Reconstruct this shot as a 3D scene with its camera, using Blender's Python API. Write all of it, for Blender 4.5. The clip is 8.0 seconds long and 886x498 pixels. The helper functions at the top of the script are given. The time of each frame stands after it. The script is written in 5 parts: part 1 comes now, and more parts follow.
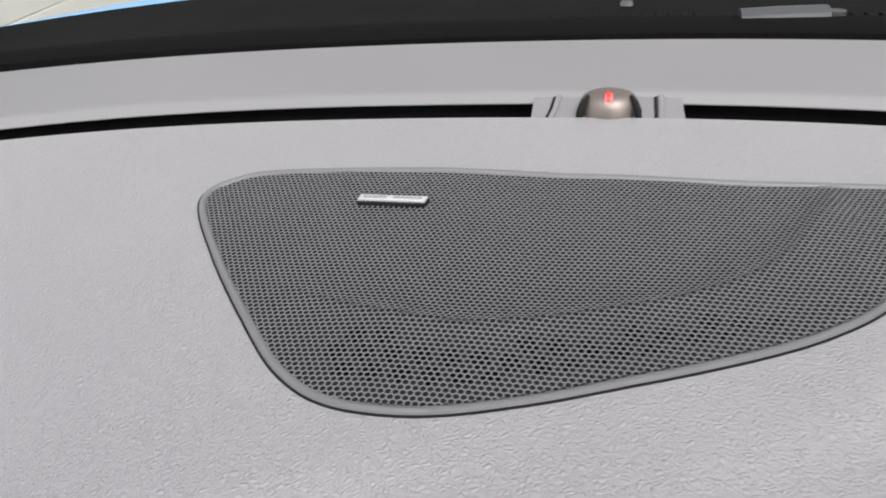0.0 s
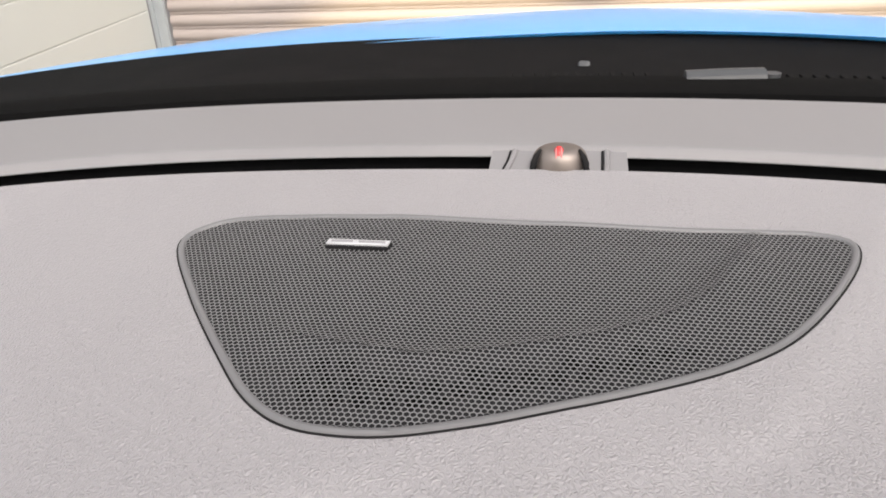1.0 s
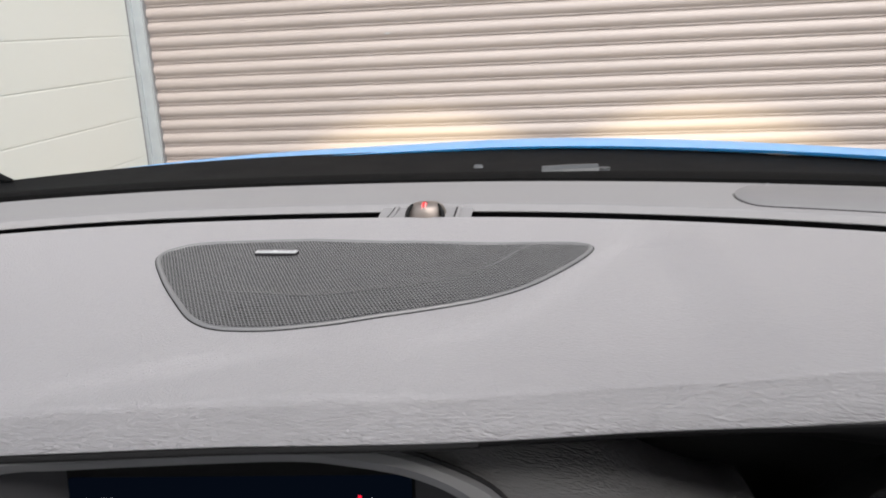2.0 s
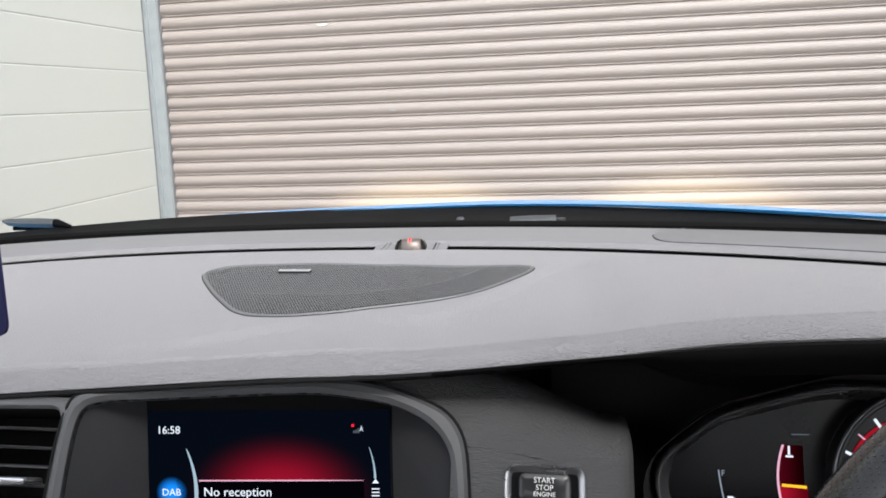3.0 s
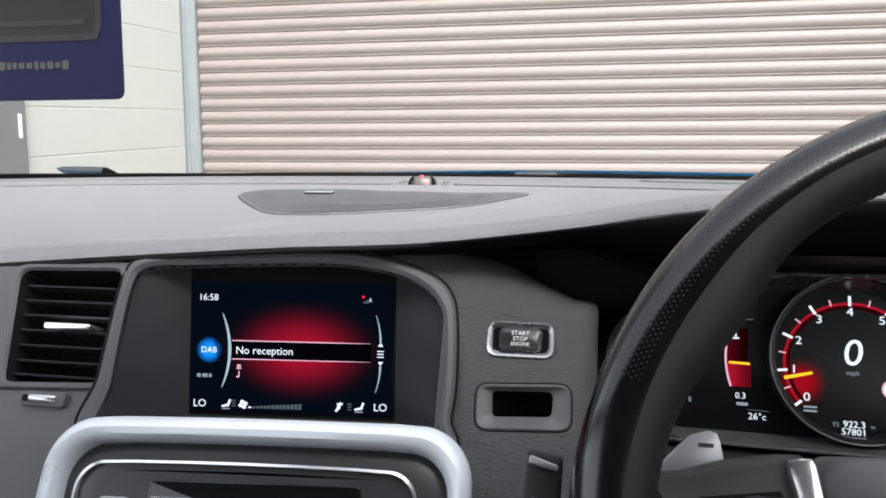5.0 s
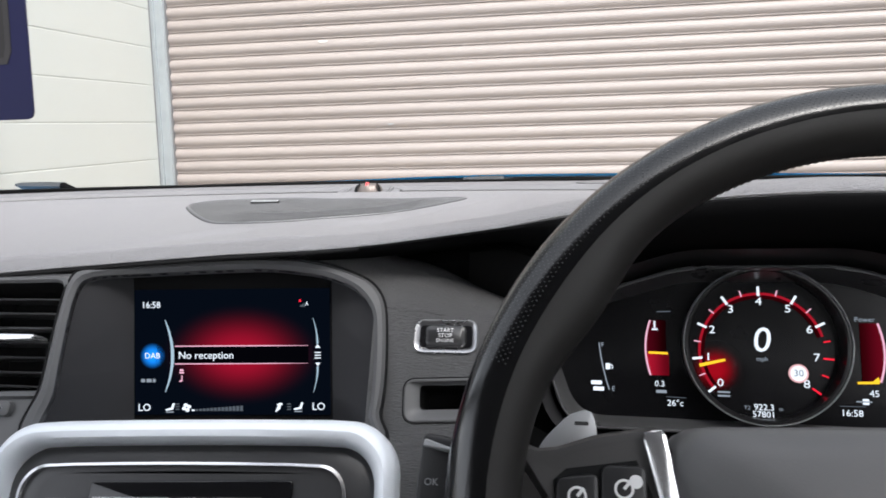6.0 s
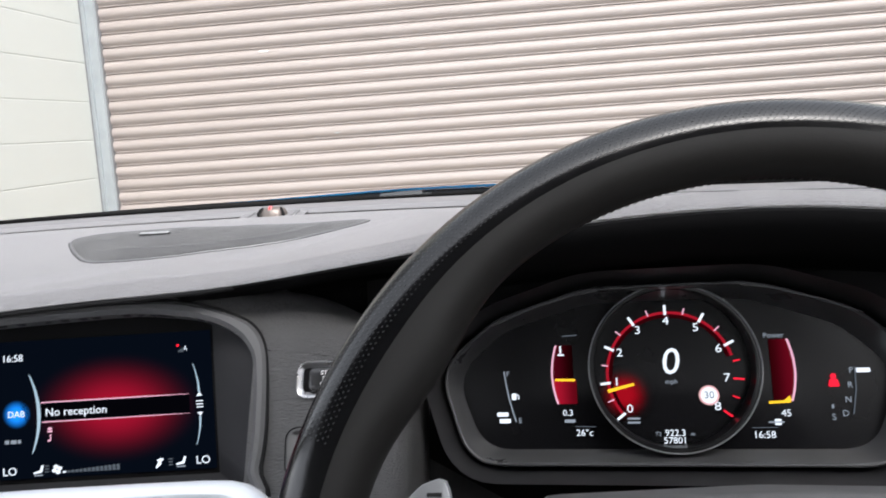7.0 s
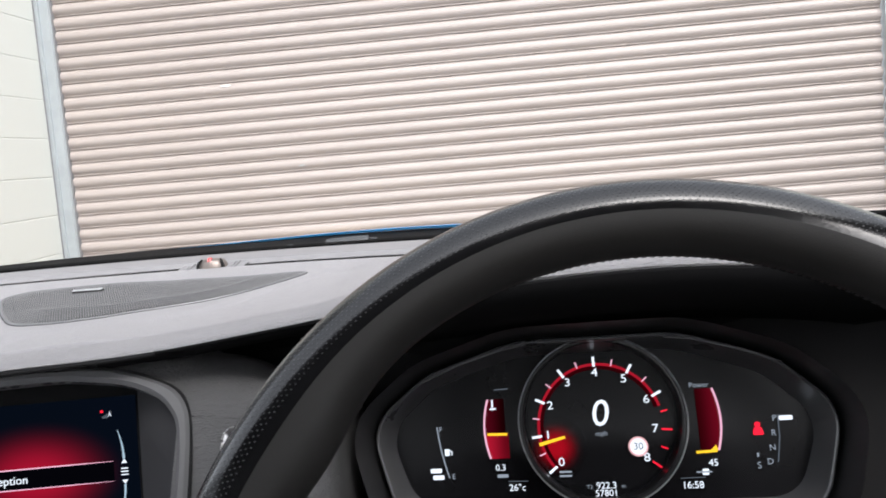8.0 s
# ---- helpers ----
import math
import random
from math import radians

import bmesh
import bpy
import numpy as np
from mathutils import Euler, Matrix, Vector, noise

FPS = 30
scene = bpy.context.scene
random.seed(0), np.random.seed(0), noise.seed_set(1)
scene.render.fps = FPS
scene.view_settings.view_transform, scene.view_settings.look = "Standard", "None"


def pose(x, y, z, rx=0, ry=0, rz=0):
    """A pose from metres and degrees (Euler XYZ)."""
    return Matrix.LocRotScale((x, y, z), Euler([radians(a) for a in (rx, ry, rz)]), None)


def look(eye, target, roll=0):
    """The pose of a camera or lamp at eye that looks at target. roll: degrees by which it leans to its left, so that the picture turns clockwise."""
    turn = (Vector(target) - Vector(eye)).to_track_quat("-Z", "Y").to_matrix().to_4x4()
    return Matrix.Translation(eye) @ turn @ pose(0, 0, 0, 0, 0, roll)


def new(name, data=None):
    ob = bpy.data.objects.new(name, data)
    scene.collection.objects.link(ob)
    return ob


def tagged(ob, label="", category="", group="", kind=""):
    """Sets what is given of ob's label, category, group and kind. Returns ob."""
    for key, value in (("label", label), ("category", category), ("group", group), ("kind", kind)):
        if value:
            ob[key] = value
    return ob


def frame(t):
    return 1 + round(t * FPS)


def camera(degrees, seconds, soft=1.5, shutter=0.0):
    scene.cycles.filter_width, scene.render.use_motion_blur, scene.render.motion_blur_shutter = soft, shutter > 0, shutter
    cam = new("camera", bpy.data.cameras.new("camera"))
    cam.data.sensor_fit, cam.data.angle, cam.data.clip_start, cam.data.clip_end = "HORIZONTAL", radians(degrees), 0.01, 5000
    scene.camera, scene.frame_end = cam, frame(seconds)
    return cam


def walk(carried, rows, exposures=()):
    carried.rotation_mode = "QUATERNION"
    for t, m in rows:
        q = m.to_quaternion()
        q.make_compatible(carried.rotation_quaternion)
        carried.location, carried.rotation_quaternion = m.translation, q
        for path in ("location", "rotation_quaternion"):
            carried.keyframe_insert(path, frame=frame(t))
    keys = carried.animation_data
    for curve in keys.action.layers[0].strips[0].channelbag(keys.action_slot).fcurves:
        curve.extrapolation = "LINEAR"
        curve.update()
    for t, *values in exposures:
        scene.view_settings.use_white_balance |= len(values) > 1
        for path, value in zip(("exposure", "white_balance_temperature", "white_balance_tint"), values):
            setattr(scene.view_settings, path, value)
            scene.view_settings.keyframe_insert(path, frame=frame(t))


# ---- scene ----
cam = camera(63.4, 8.0, soft=1.7, shutter=0.3)
PATH = [
    (0, (0.037, -0.067, 1.219), (-0.346, 1.628, 0.229), -4.0),
    (0.5, (0.056, -0.08, 1.234), (-0.302, 1.635, 0.268), -4.3),
    (1, (0.049, -0.088, 1.228), (-0.281, 1.679, 0.352), -2.9),
    (1.5, (0.084, -0.175, 1.22), (-0.234, 1.683, 0.552), -2.4),
    (2, (0.137, -0.246, 1.212), (-0.164, 1.666, 0.71), -2.4),
    (2.2, (0.157, -0.293, 1.22), (-0.147, 1.634, 0.782), -2.2),
    (3.3, (0.1837, -0.3931, 1.1974), (-0.1304, 1.5620, 0.9202), -1.61),
    (3.5, (0.1879, -0.3934, 1.1949), (-0.1271, 1.5643, 0.9288), -1.39),
    (4, (0.1867, -0.4008, 1.1870), (-0.1404, 1.5542, 0.9212), -0.80),
    (4.5, (0.1887, -0.4569, 1.1496), (-0.1599, 1.4933, 0.8737), 0.0),
    (4.7, (0.1957, -0.4659, 1.1316), (-0.1769, 1.4833, 0.8767), 0.15),
    (5.8, (0.2383, -0.4944, 1.1365), (-0.0973, 1.4623, 0.8917), -0.87),
    (6, (0.2493, -0.4934, 1.1325), (-0.0723, 1.4663, 0.8977), -1.27),
    (6.5, (0.2696, -0.4773, 1.1325), (-0.0575, 1.4810, 0.8850), -2.66),
    (7, (0.2953, -0.4489, 1.1444), (0.0802, 1.5256, 0.9145), -3.66),
    (7.5, (0.3068, -0.4465, 1.1579), (0.1365, 1.5366, 0.9563), -4.55),
    (8, (0.3271, -0.4455, 1.1629), (0.1948, 1.5432, 1.0015), -4.68),
]
walk(cam, [(t, look(eye, target, roll)) for t, eye, target, roll in PATH],
     exposures=[(0.0, 1.64, 6600, 12), (1.0, 1.74, 7000, 15), (2.0, 1.68, 6650, 12), (3.3, 1.77, 6450, 10), (6.0, 1.89, 6450, 11), (8.0, 1.96, 6450, 12)])

# ------------------------------------------------------------------ light
world = bpy.data.worlds.new("sky")
scene.world = world
world.use_nodes = True
wn = world.node_tree.nodes
sky = wn.new("ShaderNodeTexSky")
sky.sky_type, sky.sun_disc = "NISHITA", False
sky.sun_elevation, sky.sun_rotation = radians(47), radians(154)
sky.air_density, sky.dust_density = 1.0, 2.0
wn["Background"].inputs["Strength"].default_value = 0.15
haze = wn.new("ShaderNodeHueSaturation")  # a thin even cloud cover greys the sky
haze.inputs["Saturation"].default_value = 0.22
world.node_tree.links.new(sky.outputs["Color"], haze.inputs["Color"])
world.node_tree.links.new(haze.outputs["Color"], wn["Background"].inputs["Color"])

sun_data = bpy.data.lights.new("sun", "SUN")
sun_data.energy, sun_data.angle, sun_data.color = 0.42, radians(25), (1.0, 0.95, 0.90)
sun = new("sun", sun_data)
sun.matrix_world = look((2.2, -4.6, 5.5), (0, 0, 0))

for side in (-1, 1):
    spot_data = bpy.data.lights.new("headlamp_light", "SPOT")
    spot_data.energy, spot_data.color = 90, (1.0, 0.83, 0.5)
    spot_data.spot_size, spot_data.spot_blend, spot_data.shadow_soft_size = radians(62), 0.35, 0.04
    spot = new("headlamp_light", spot_data)
    spot.matrix_world = look((0.15 + side * 0.64, 1.75, 0.66), (0.15 + side * 0.78, 3.9, -0.17))


# ------------------------------------------------------------------ materials
def principled(name, color, rough=0.5, metal=0.0, spec=0.5, vary=0.15, scale=30.0, bump=0.0, bump_scale=400.0,
               kind="noise", coat=0.0, random_amount=0.0):
    """Surface with two scales of variation: broad tone drift, and fine relief."""
    m = bpy.data.materials.new(name)
    m.use_nodes = True
    nt = m.node_tree
    b = nt.nodes["Principled BSDF"]
    b.inputs["Metallic"].default_value = metal
    b.inputs["Specular IOR Level"].default_value = spec
    b.inputs["Coat Weight"].default_value = coat
    tc = nt.nodes.new("ShaderNodeTexCoord")
    n1 = nt.nodes.new("ShaderNodeTexNoise")
    n1.inputs["Scale"].default_value, n1.inputs["Detail"].default_value = scale, 5.0
    nt.links.new(tc.outputs["Object"], n1.inputs["Vector"])
    ramp = nt.nodes.new("ShaderNodeMix")
    ramp.data_type = "RGBA"
    ramp.inputs[6].default_value = (*[c * (1 - vary) for c in color], 1)
    ramp.inputs[7].default_value = (*[min(1, c * (1 + vary)) for c in color], 1)
    nt.links.new(n1.outputs["Fac"], ramp.inputs[0])
    out = ramp.outputs[2]
    if random_amount:
        info = nt.nodes.new("ShaderNodeObjectInfo")
        hs = nt.nodes.new("ShaderNodeHueSaturation")
        mr = nt.nodes.new("ShaderNodeMapRange")
        mr.inputs[3].default_value, mr.inputs[4].default_value = 1 - random_amount, 1 + random_amount
        nt.links.new(info.outputs["Random"], mr.inputs[0])
        nt.links.new(mr.outputs[0], hs.inputs["Value"])
        nt.links.new(out, hs.inputs["Color"])
        out = hs.outputs["Color"]
    nt.links.new(out, b.inputs["Base Color"])
    rr = nt.nodes.new("ShaderNodeMapRange")
    rr.inputs[3].default_value, rr.inputs[4].default_value = max(0.02, rough - 0.08), min(1, rough + 0.08)
    nt.links.new(n1.outputs["Fac"], rr.inputs[0])
    nt.links.new(rr.outputs[0], b.inputs["Roughness"])
    if bump:
        if kind == "leather":
            tex = nt.nodes.new("ShaderNodeTexVoronoi")
            tex.feature = "DISTANCE_TO_EDGE"
            warp = nt.nodes.new("ShaderNodeTexNoise")
            warp.inputs["Scale"].default_value = bump_scale * 0.4
            nt.links.new(tc.outputs["Object"], warp.inputs["Vector"])
            mixv = nt.nodes.new("ShaderNodeMix")
            mixv.data_type = "VECTOR"
            mixv.inputs[0].default_value = 0.004
            nt.links.new(tc.outputs["Object"], mixv.inputs[4])
            nt.links.new(warp.outputs["Color"], mixv.inputs[5])
            nt.links.new(mixv.outputs[1], tex.inputs["Vector"])
            src = tex.outputs["Distance"]
        elif kind == "wrinkle":
            stretch = nt.nodes.new("ShaderNodeMapping")
            stretch.inputs["Scale"].default_value = (0.13, 1.0, 1.0)
            nt.links.new(tc.outputs["Object"], stretch.inputs["Vector"])
            tex = nt.nodes.new("ShaderNodeTexNoise")
            tex.inputs["Detail"].default_value = 2.5
            tex.inputs["Distortion"].default_value = 0.6
            nt.links.new(stretch.outputs["Vector"], tex.inputs["Vector"])
            src = tex.outputs["Fac"]
        else:
            tex = nt.nodes.new("ShaderNodeTexNoise")
            tex.inputs["Detail"].default_value = 4.0
            nt.links.new(tc.outputs["Object"], tex.inputs["Vector"])
            src = tex.outputs["Fac"]
        tex.inputs["Scale"].default_value = bump_scale
        bn = nt.nodes.new("ShaderNodeBump")
        bn.inputs["Strength"].default_value = bump
        bn.inputs["Distance"].default_value = {"leather": 0.0014, "wrinkle": 0.0032}.get(kind, 0.0006)
        nt.links.new(src, bn.inputs["Height"])
        nt.links.new(bn.outputs["Normal"], b.inputs["Normal"])
    return m


def glowing(name, color, strength):
    m = bpy.data.materials.new(name)
    m.use_nodes = True
    nt = m.node_tree
    nt.nodes.remove(nt.nodes["Principled BSDF"])
    e = nt.nodes.new("ShaderNodeEmission")
    e.inputs["Color"].default_value, e.inputs["Strength"].default_value = (*color, 1), strength * 0.36
    nt.links.new(e.outputs[0], nt.nodes["Material Output"].inputs["Surface"])
    return m


def glow_patch(name, color, strength, power=1.0):
    """A backlit patch that fades from the centre of its mesh to its rim (object coordinates, unit radius)."""
    m = bpy.data.materials.new(name)
    m.use_nodes = True
    nt = m.node_tree
    nt.nodes.remove(nt.nodes["Principled BSDF"])
    tc = nt.nodes.new("ShaderNodeTexCoord")
    ln = nt.nodes.new("ShaderNodeVectorMath")
    ln.operation = "LENGTH"
    nt.links.new(tc.outputs["Object"], ln.inputs[0])
    mr = nt.nodes.new("ShaderNodeMapRange")
    mr.interpolation_type = "SMOOTHSTEP"
    mr.inputs[1].default_value, mr.inputs[2].default_value = 1.0, 0.15
    nt.links.new(ln.outputs["Value"], mr.inputs[0])
    pw = nt.nodes.new("ShaderNodeMath")
    pw.operation = "POWER"
    pw.inputs[1].default_value = power
    nt.links.new(mr.outputs[0], pw.inputs[0])
    e = nt.nodes.new("ShaderNodeEmission")
    e.inputs["Color"].default_value, e.inputs["Strength"].default_value = (*color, 1), strength * 0.36
    tr = nt.nodes.new("ShaderNodeBsdfTransparent")
    mx = nt.nodes.new("ShaderNodeMixShader")
    nt.links.new(pw.outputs[0], mx.inputs[0])
    nt.links.new(tr.outputs[0], mx.inputs[1])
    nt.links.new(e.outputs[0], mx.inputs[2])
    nt.links.new(mx.outputs[0], nt.nodes["Material Output"].inputs["Surface"])
    return m


def glow_ramp(name, color, low, high, flip=False):
    """A backlit bar that brightens across its own width."""
    m = glowing(name, color, 1.0)
    nt = m.node_tree
    e = next(n for n in nt.nodes if n.type == "EMISSION")
    tc = nt.nodes.new("ShaderNodeTexCoord")
    sp = nt.nodes.new("ShaderNodeSeparateXYZ")
    nt.links.new(tc.outputs["Generated"], sp.inputs[0])
    mr = nt.nodes.new("ShaderNodeMapRange")
    mr.interpolation_type = "SMOOTHSTEP"
    mr.inputs[3].default_value, mr.inputs[4].default_value = (high, low) if flip else (low, high)
    nt.links.new(sp.outputs["X"], mr.inputs[0])
    nt.links.new(mr.outputs[0], e.inputs["Strength"])
    return m


def clear_glass(name, gloss=0.05):
    m = bpy.data.materials.new(name)
    m.use_nodes = True
    nt = m.node_tree
    nt.nodes.remove(nt.nodes["Principled BSDF"])
    tr = nt.nodes.new("ShaderNodeBsdfTransparent")
    tr.inputs["Color"].default_value = (0.97, 0.985, 0.98, 1)
    gl = nt.nodes.new("ShaderNodeBsdfGlossy")
    gl.inputs["Roughness"].default_value = 0.02
    mx = nt.nodes.new("ShaderNodeMixShader")
    mx.inputs[0].default_value = gloss
    nt.links.new(tr.outputs[0], mx.inputs[1])
    nt.links.new(gl.outputs[0], mx.inputs[2])
    nt.links.new(mx.outputs[0], nt.nodes["Material Output"].inputs["Surface"])
    return m


def pad_vinyl(name, color, rough):
    """Fine pebble grain that turns into coarse lengthwise wrinkles where the mesh's attribute "edge" rises to 1."""
    m = principled(name, color, rough, vary=0.05, scale=12)
    nt = m.node_tree
    tc = nt.nodes.new("ShaderNodeTexCoord")
    warp = nt.nodes.new("ShaderNodeTexNoise")
    warp.inputs["Scale"].default_value = 270
    mixv = nt.nodes.new("ShaderNodeMix")
    mixv.data_type = "VECTOR"
    mixv.inputs[0].default_value = 0.004
    pebble = nt.nodes.new("ShaderNodeTexVoronoi")
    pebble.feature = "DISTANCE_TO_EDGE"
    pebble.inputs["Scale"].default_value = 620
    nt.links.new(tc.outputs["Object"], warp.inputs["Vector"])
    nt.links.new(tc.outputs["Object"], mixv.inputs[4])
    nt.links.new(warp.outputs["Color"], mixv.inputs[5])
    nt.links.new(mixv.outputs[1], pebble.inputs["Vector"])
    stretch = nt.nodes.new("ShaderNodeMapping")
    stretch.inputs["Scale"].default_value = (0.16, 1.0, 1.0)
    nt.links.new(tc.outputs["Object"], stretch.inputs["Vector"])
    wrinkle = nt.nodes.new("ShaderNodeTexNoise")
    wrinkle.inputs["Scale"].default_value, wrinkle.inputs["Detail"].default_value, wrinkle.inputs["Distortion"].default_value = 1350, 2.0, 0.6
    nt.links.new(stretch.outputs["Vector"], wrinkle.inputs["Vector"])
    a, b = nt.nodes.new("ShaderNodeMath"), nt.nodes.new("ShaderNodeMath")
    a.operation = b.operation = "MULTIPLY"
    a.inputs[1].default_value, b.inputs[1].default_value = 0.75, 2.1
    nt.links.new(pebble.outputs["Distance"], a.inputs[0])
    nt.links.new(wrinkle.outputs["Fac"], b.inputs[0])
    at = nt.nodes.new("ShaderNodeAttribute")
    at.attribute_name = "edge"
    mx = nt.nodes.new("ShaderNodeMix")
    nt.links.new(at.outputs["Fac"], mx.inputs[0])
    nt.links.new(a.outputs[0], mx.inputs[2])
    nt.links.new(b.outputs[0], mx.inputs[3])
    bn = nt.nodes.new("ShaderNodeBump")
    bn.inputs["Distance"].default_value = 0.001
    nt.links.new(mx.outputs[0], bn.inputs["Height"])
    nt.links.new(bn.outputs["Normal"], nt.nodes["Principled BSDF"].inputs["Normal"])
    return m


M_PAD = pad_vinyl("dash_vinyl", (0.258, 0.252, 0.259), 0.46)
M_LEDGE = principled("dash_plastic", (0.188, 0.185, 0.189), 0.55, vary=0.05, scale=15, bump=0.1, bump_scale=1500)
M_LEDGEPANEL = principled("ledge_panel_plastic", (0.158, 0.156, 0.161), 0.5, vary=0.05, scale=15, bump=0.1, bump_scale=1500)
M_FASCIA = principled("fascia_vinyl", (0.089, 0.0885, 0.090), 0.42, vary=0.06, scale=18, bump=0.7, bump_scale=1600, kind="wrinkle")
M_BEZEL = principled("bezel_plastic", (0.098, 0.098, 0.101), 0.45, vary=0.05, scale=25, bump=0.08, bump_scale=1800)
M_HOOD = principled("hood_plastic", (0.093, 0.093, 0.096), 0.5, vary=0.05, scale=25, bump=0.08, bump_scale=1800)
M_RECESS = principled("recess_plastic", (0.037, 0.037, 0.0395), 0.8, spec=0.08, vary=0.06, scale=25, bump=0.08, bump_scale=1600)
M_BLACK = principled("black_plastic", (0.025, 0.025, 0.0265), 0.45, vary=0.1, scale=40, bump=0.05, bump_scale=1500)
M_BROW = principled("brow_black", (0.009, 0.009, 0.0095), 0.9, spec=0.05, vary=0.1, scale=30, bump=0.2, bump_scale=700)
M_VOID = principled("dark_recess", (0.014, 0.014, 0.0145), 0.9, vary=0.1, spec=0.1)
M_PIANO = principled("gloss_black", (0.008, 0.008, 0.009), 0.12, vary=0.1, scale=20)
M_FACE = principled("instrument_black", (0.005, 0.005, 0.006), 0.25, spec=0.22, vary=0.1, scale=20)
M_SILVER = principled("satin_silver", (0.86, 0.90, 0.95), 0.30, metal=0.08, vary=0.04, scale=30, bump=0.03, bump_scale=2500)
M_CHROME = principled("chrome", (0.82, 0.82, 0.84), 0.2, metal=0.9, vary=0.03, scale=60)
M_DIALRING = principled("dial_ring_black", (0.010, 0.010, 0.011), 0.3, spec=0.4, vary=0.1, scale=20)
M_PODRIM = principled("pod_rim_plastic", (0.070, 0.071, 0.074), 0.30, spec=0.7, vary=0.03, scale=30)
M_RINGMETAL = principled("satin_ring", (0.40, 0.40, 0.41), 0.28, metal=0.9, vary=0.05, scale=60)
M_GREYMETAL = principled("grey_trim", (0.30, 0.31, 0.32), 0.38, metal=0.5, vary=0.05, scale=30)
M_MESH = principled("grille_mesh", (0.165, 0.166, 0.170), 0.45, metal=0.2, vary=0.06, scale=60)
M_GRILLERIM = principled("grille_rim", (0.135, 0.136, 0.140), 0.40, vary=0.05, scale=40)
M_GRILLEBASE = principled("grille_base", (0.020, 0.020, 0.021), 0.9, spec=0.1, vary=0.2, scale=90)
M_LEATHER = principled("wheel_leather", (0.0055, 0.0055, 0.006), 0.15, spec=0.65, vary=0.15, scale=60, bump=0.03, bump_scale=900, kind="leather")
M_LEATHER_SMOOTH = principled("wheel_smooth_leather", (0.015, 0.0140, 0.0133), 0.55, spec=0.35, vary=0.10, scale=40, bump=0.10, bump_scale=1100, kind="leather")
M_PERFGLINT = principled("perforation_glint", (0.042, 0.042, 0.043), 0.45, vary=0.3, scale=200)
M_HUB = principled("hub_plastic", (0.110, 0.109, 0.110), 0.5, vary=0.08, scale=25, bump=0.12, bump_scale=1300)
M_SPOKE = principled("spoke_plastic", (0.034, 0.0325, 0.032), 0.5, vary=0.08, scale=30, bump=0.1, bump_scale=1300)
M_CAP = principled("button_gloss", (0.03, 0.03, 0.031), 0.2, vary=0.08, scale=60)
M_SLOT = principled("slot_plastic", (0.10, 0.10, 0.102), 0.4, vary=0.06, scale=40, bump=0.06, bump_scale=1600)
M_PRINT = principled("white_print", (0.80, 0.80, 0.80), 0.6, vary=0.04, scale=200)
M_KEY = principled("key_plastic", (0.017, 0.017, 0.018), 0.4, vary=0.08, scale=40)
M_AUDIO = principled("audio_plastic", (0.045, 0.045, 0.047), 0.32, vary=0.08, scale=30, bump=0.05, bump_scale=1500)
M_PADDLE = principled("paddle_grey", (0.45, 0.46, 0.47), 0.35, metal=0.3, vary=0.06, scale=60)
M_BLUE = principled("blue_paint", (0.04, 0.40, 0.88), 0.35, spec=0.3, vary=0.04, scale=3, coat=0.55)
M_COWL = principled("cowl_plastic", (0.005, 0.0052, 0.0056), 0.6, spec=0.03, vary=0.15, scale=20, bump=0.15, bump_scale=700)
M_RUBBER = principled("black_rubber", (0.004, 0.004, 0.004), 0.9, vary=0.2, scale=40, spec=0.04)
M_WIPER = principled("wiper_plastic", (0.045, 0.050, 0.052), 0.5, vary=0.15, scale=60)
M_ARM = principled("wiper_grey", (0.042, 0.045, 0.048), 0.5, vary=0.15, scale=60)
M_DOOR = principled("door_slat_paint", (0.318, 0.276, 0.254), 0.5, vary=0.05, scale=1.3, bump=0.05, bump_scale=60, random_amount=0.035)
M_GALV = principled("galvanised_steel", (0.33, 0.355, 0.365), 0.5, metal=0.3, vary=0.14, scale=14)
M_WALL = principled("painted_wall", (0.500, 0.510, 0.474), 0.7, vary=0.05, scale=1.2, bump=0.2, bump_scale=90)
M_JOINT = principled("wall_joint", (0.485, 0.492, 0.458), 0.9, vary=0.1, scale=8)
M_CONCRETE = principled("concrete", (0.30, 0.29, 0.28), 0.85, vary=0.25, scale=1.5, bump=0.3, bump_scale=60)
M_CABIN = principled("cabin_trim", (0.05, 0.05, 0.05), 0.85, vary=0.1, scale=8)
M_ROOFLINING = principled("roof_lining", (0.055, 0.055, 0.057), 0.9, vary=0.05, scale=30)
M_CARD = principled("navy_card", (0.028, 0.030, 0.105), 0.5, spec=0.2, vary=0.06, scale=40)
M_CARDGREY = principled("card_grey", (0.15, 0.14, 0.14), 0.5, vary=0.25, scale=60)
M_CARDBAND = principled("card_band", (0.052, 0.047, 0.050), 0.5, vary=0.35, scale=90)
M_CARDDARK = principled("card_dark", (0.027, 0.024, 0.026), 0.5, vary=0.3, scale=60)
M_BADGE = principled("badge_silver", (0.50, 0.51, 0.52), 0.3, metal=0.3, vary=0.05, scale=200)
M_BADGEPRINT = principled("badge_print", (0.30, 0.30, 0.31), 0.4, metal=0.3, vary=0.2, scale=300)
M_DOME = principled("sensor_dome", (0.22, 0.19, 0.172), 0.48, metal=0.85, vary=0.08, scale=200)
M_REDLENS = principled("red_lens", (0.55, 0.03, 0.03), 0.25, vary=0.15, scale=300)
M_LENSRIB = principled("lens_rib", (0.75, 0.25, 0.25), 0.3, vary=0.1, scale=300)
M_PALE = principled("pale_matt", (0.75, 0.74, 0.71), 0.7, vary=0.1, scale=90)
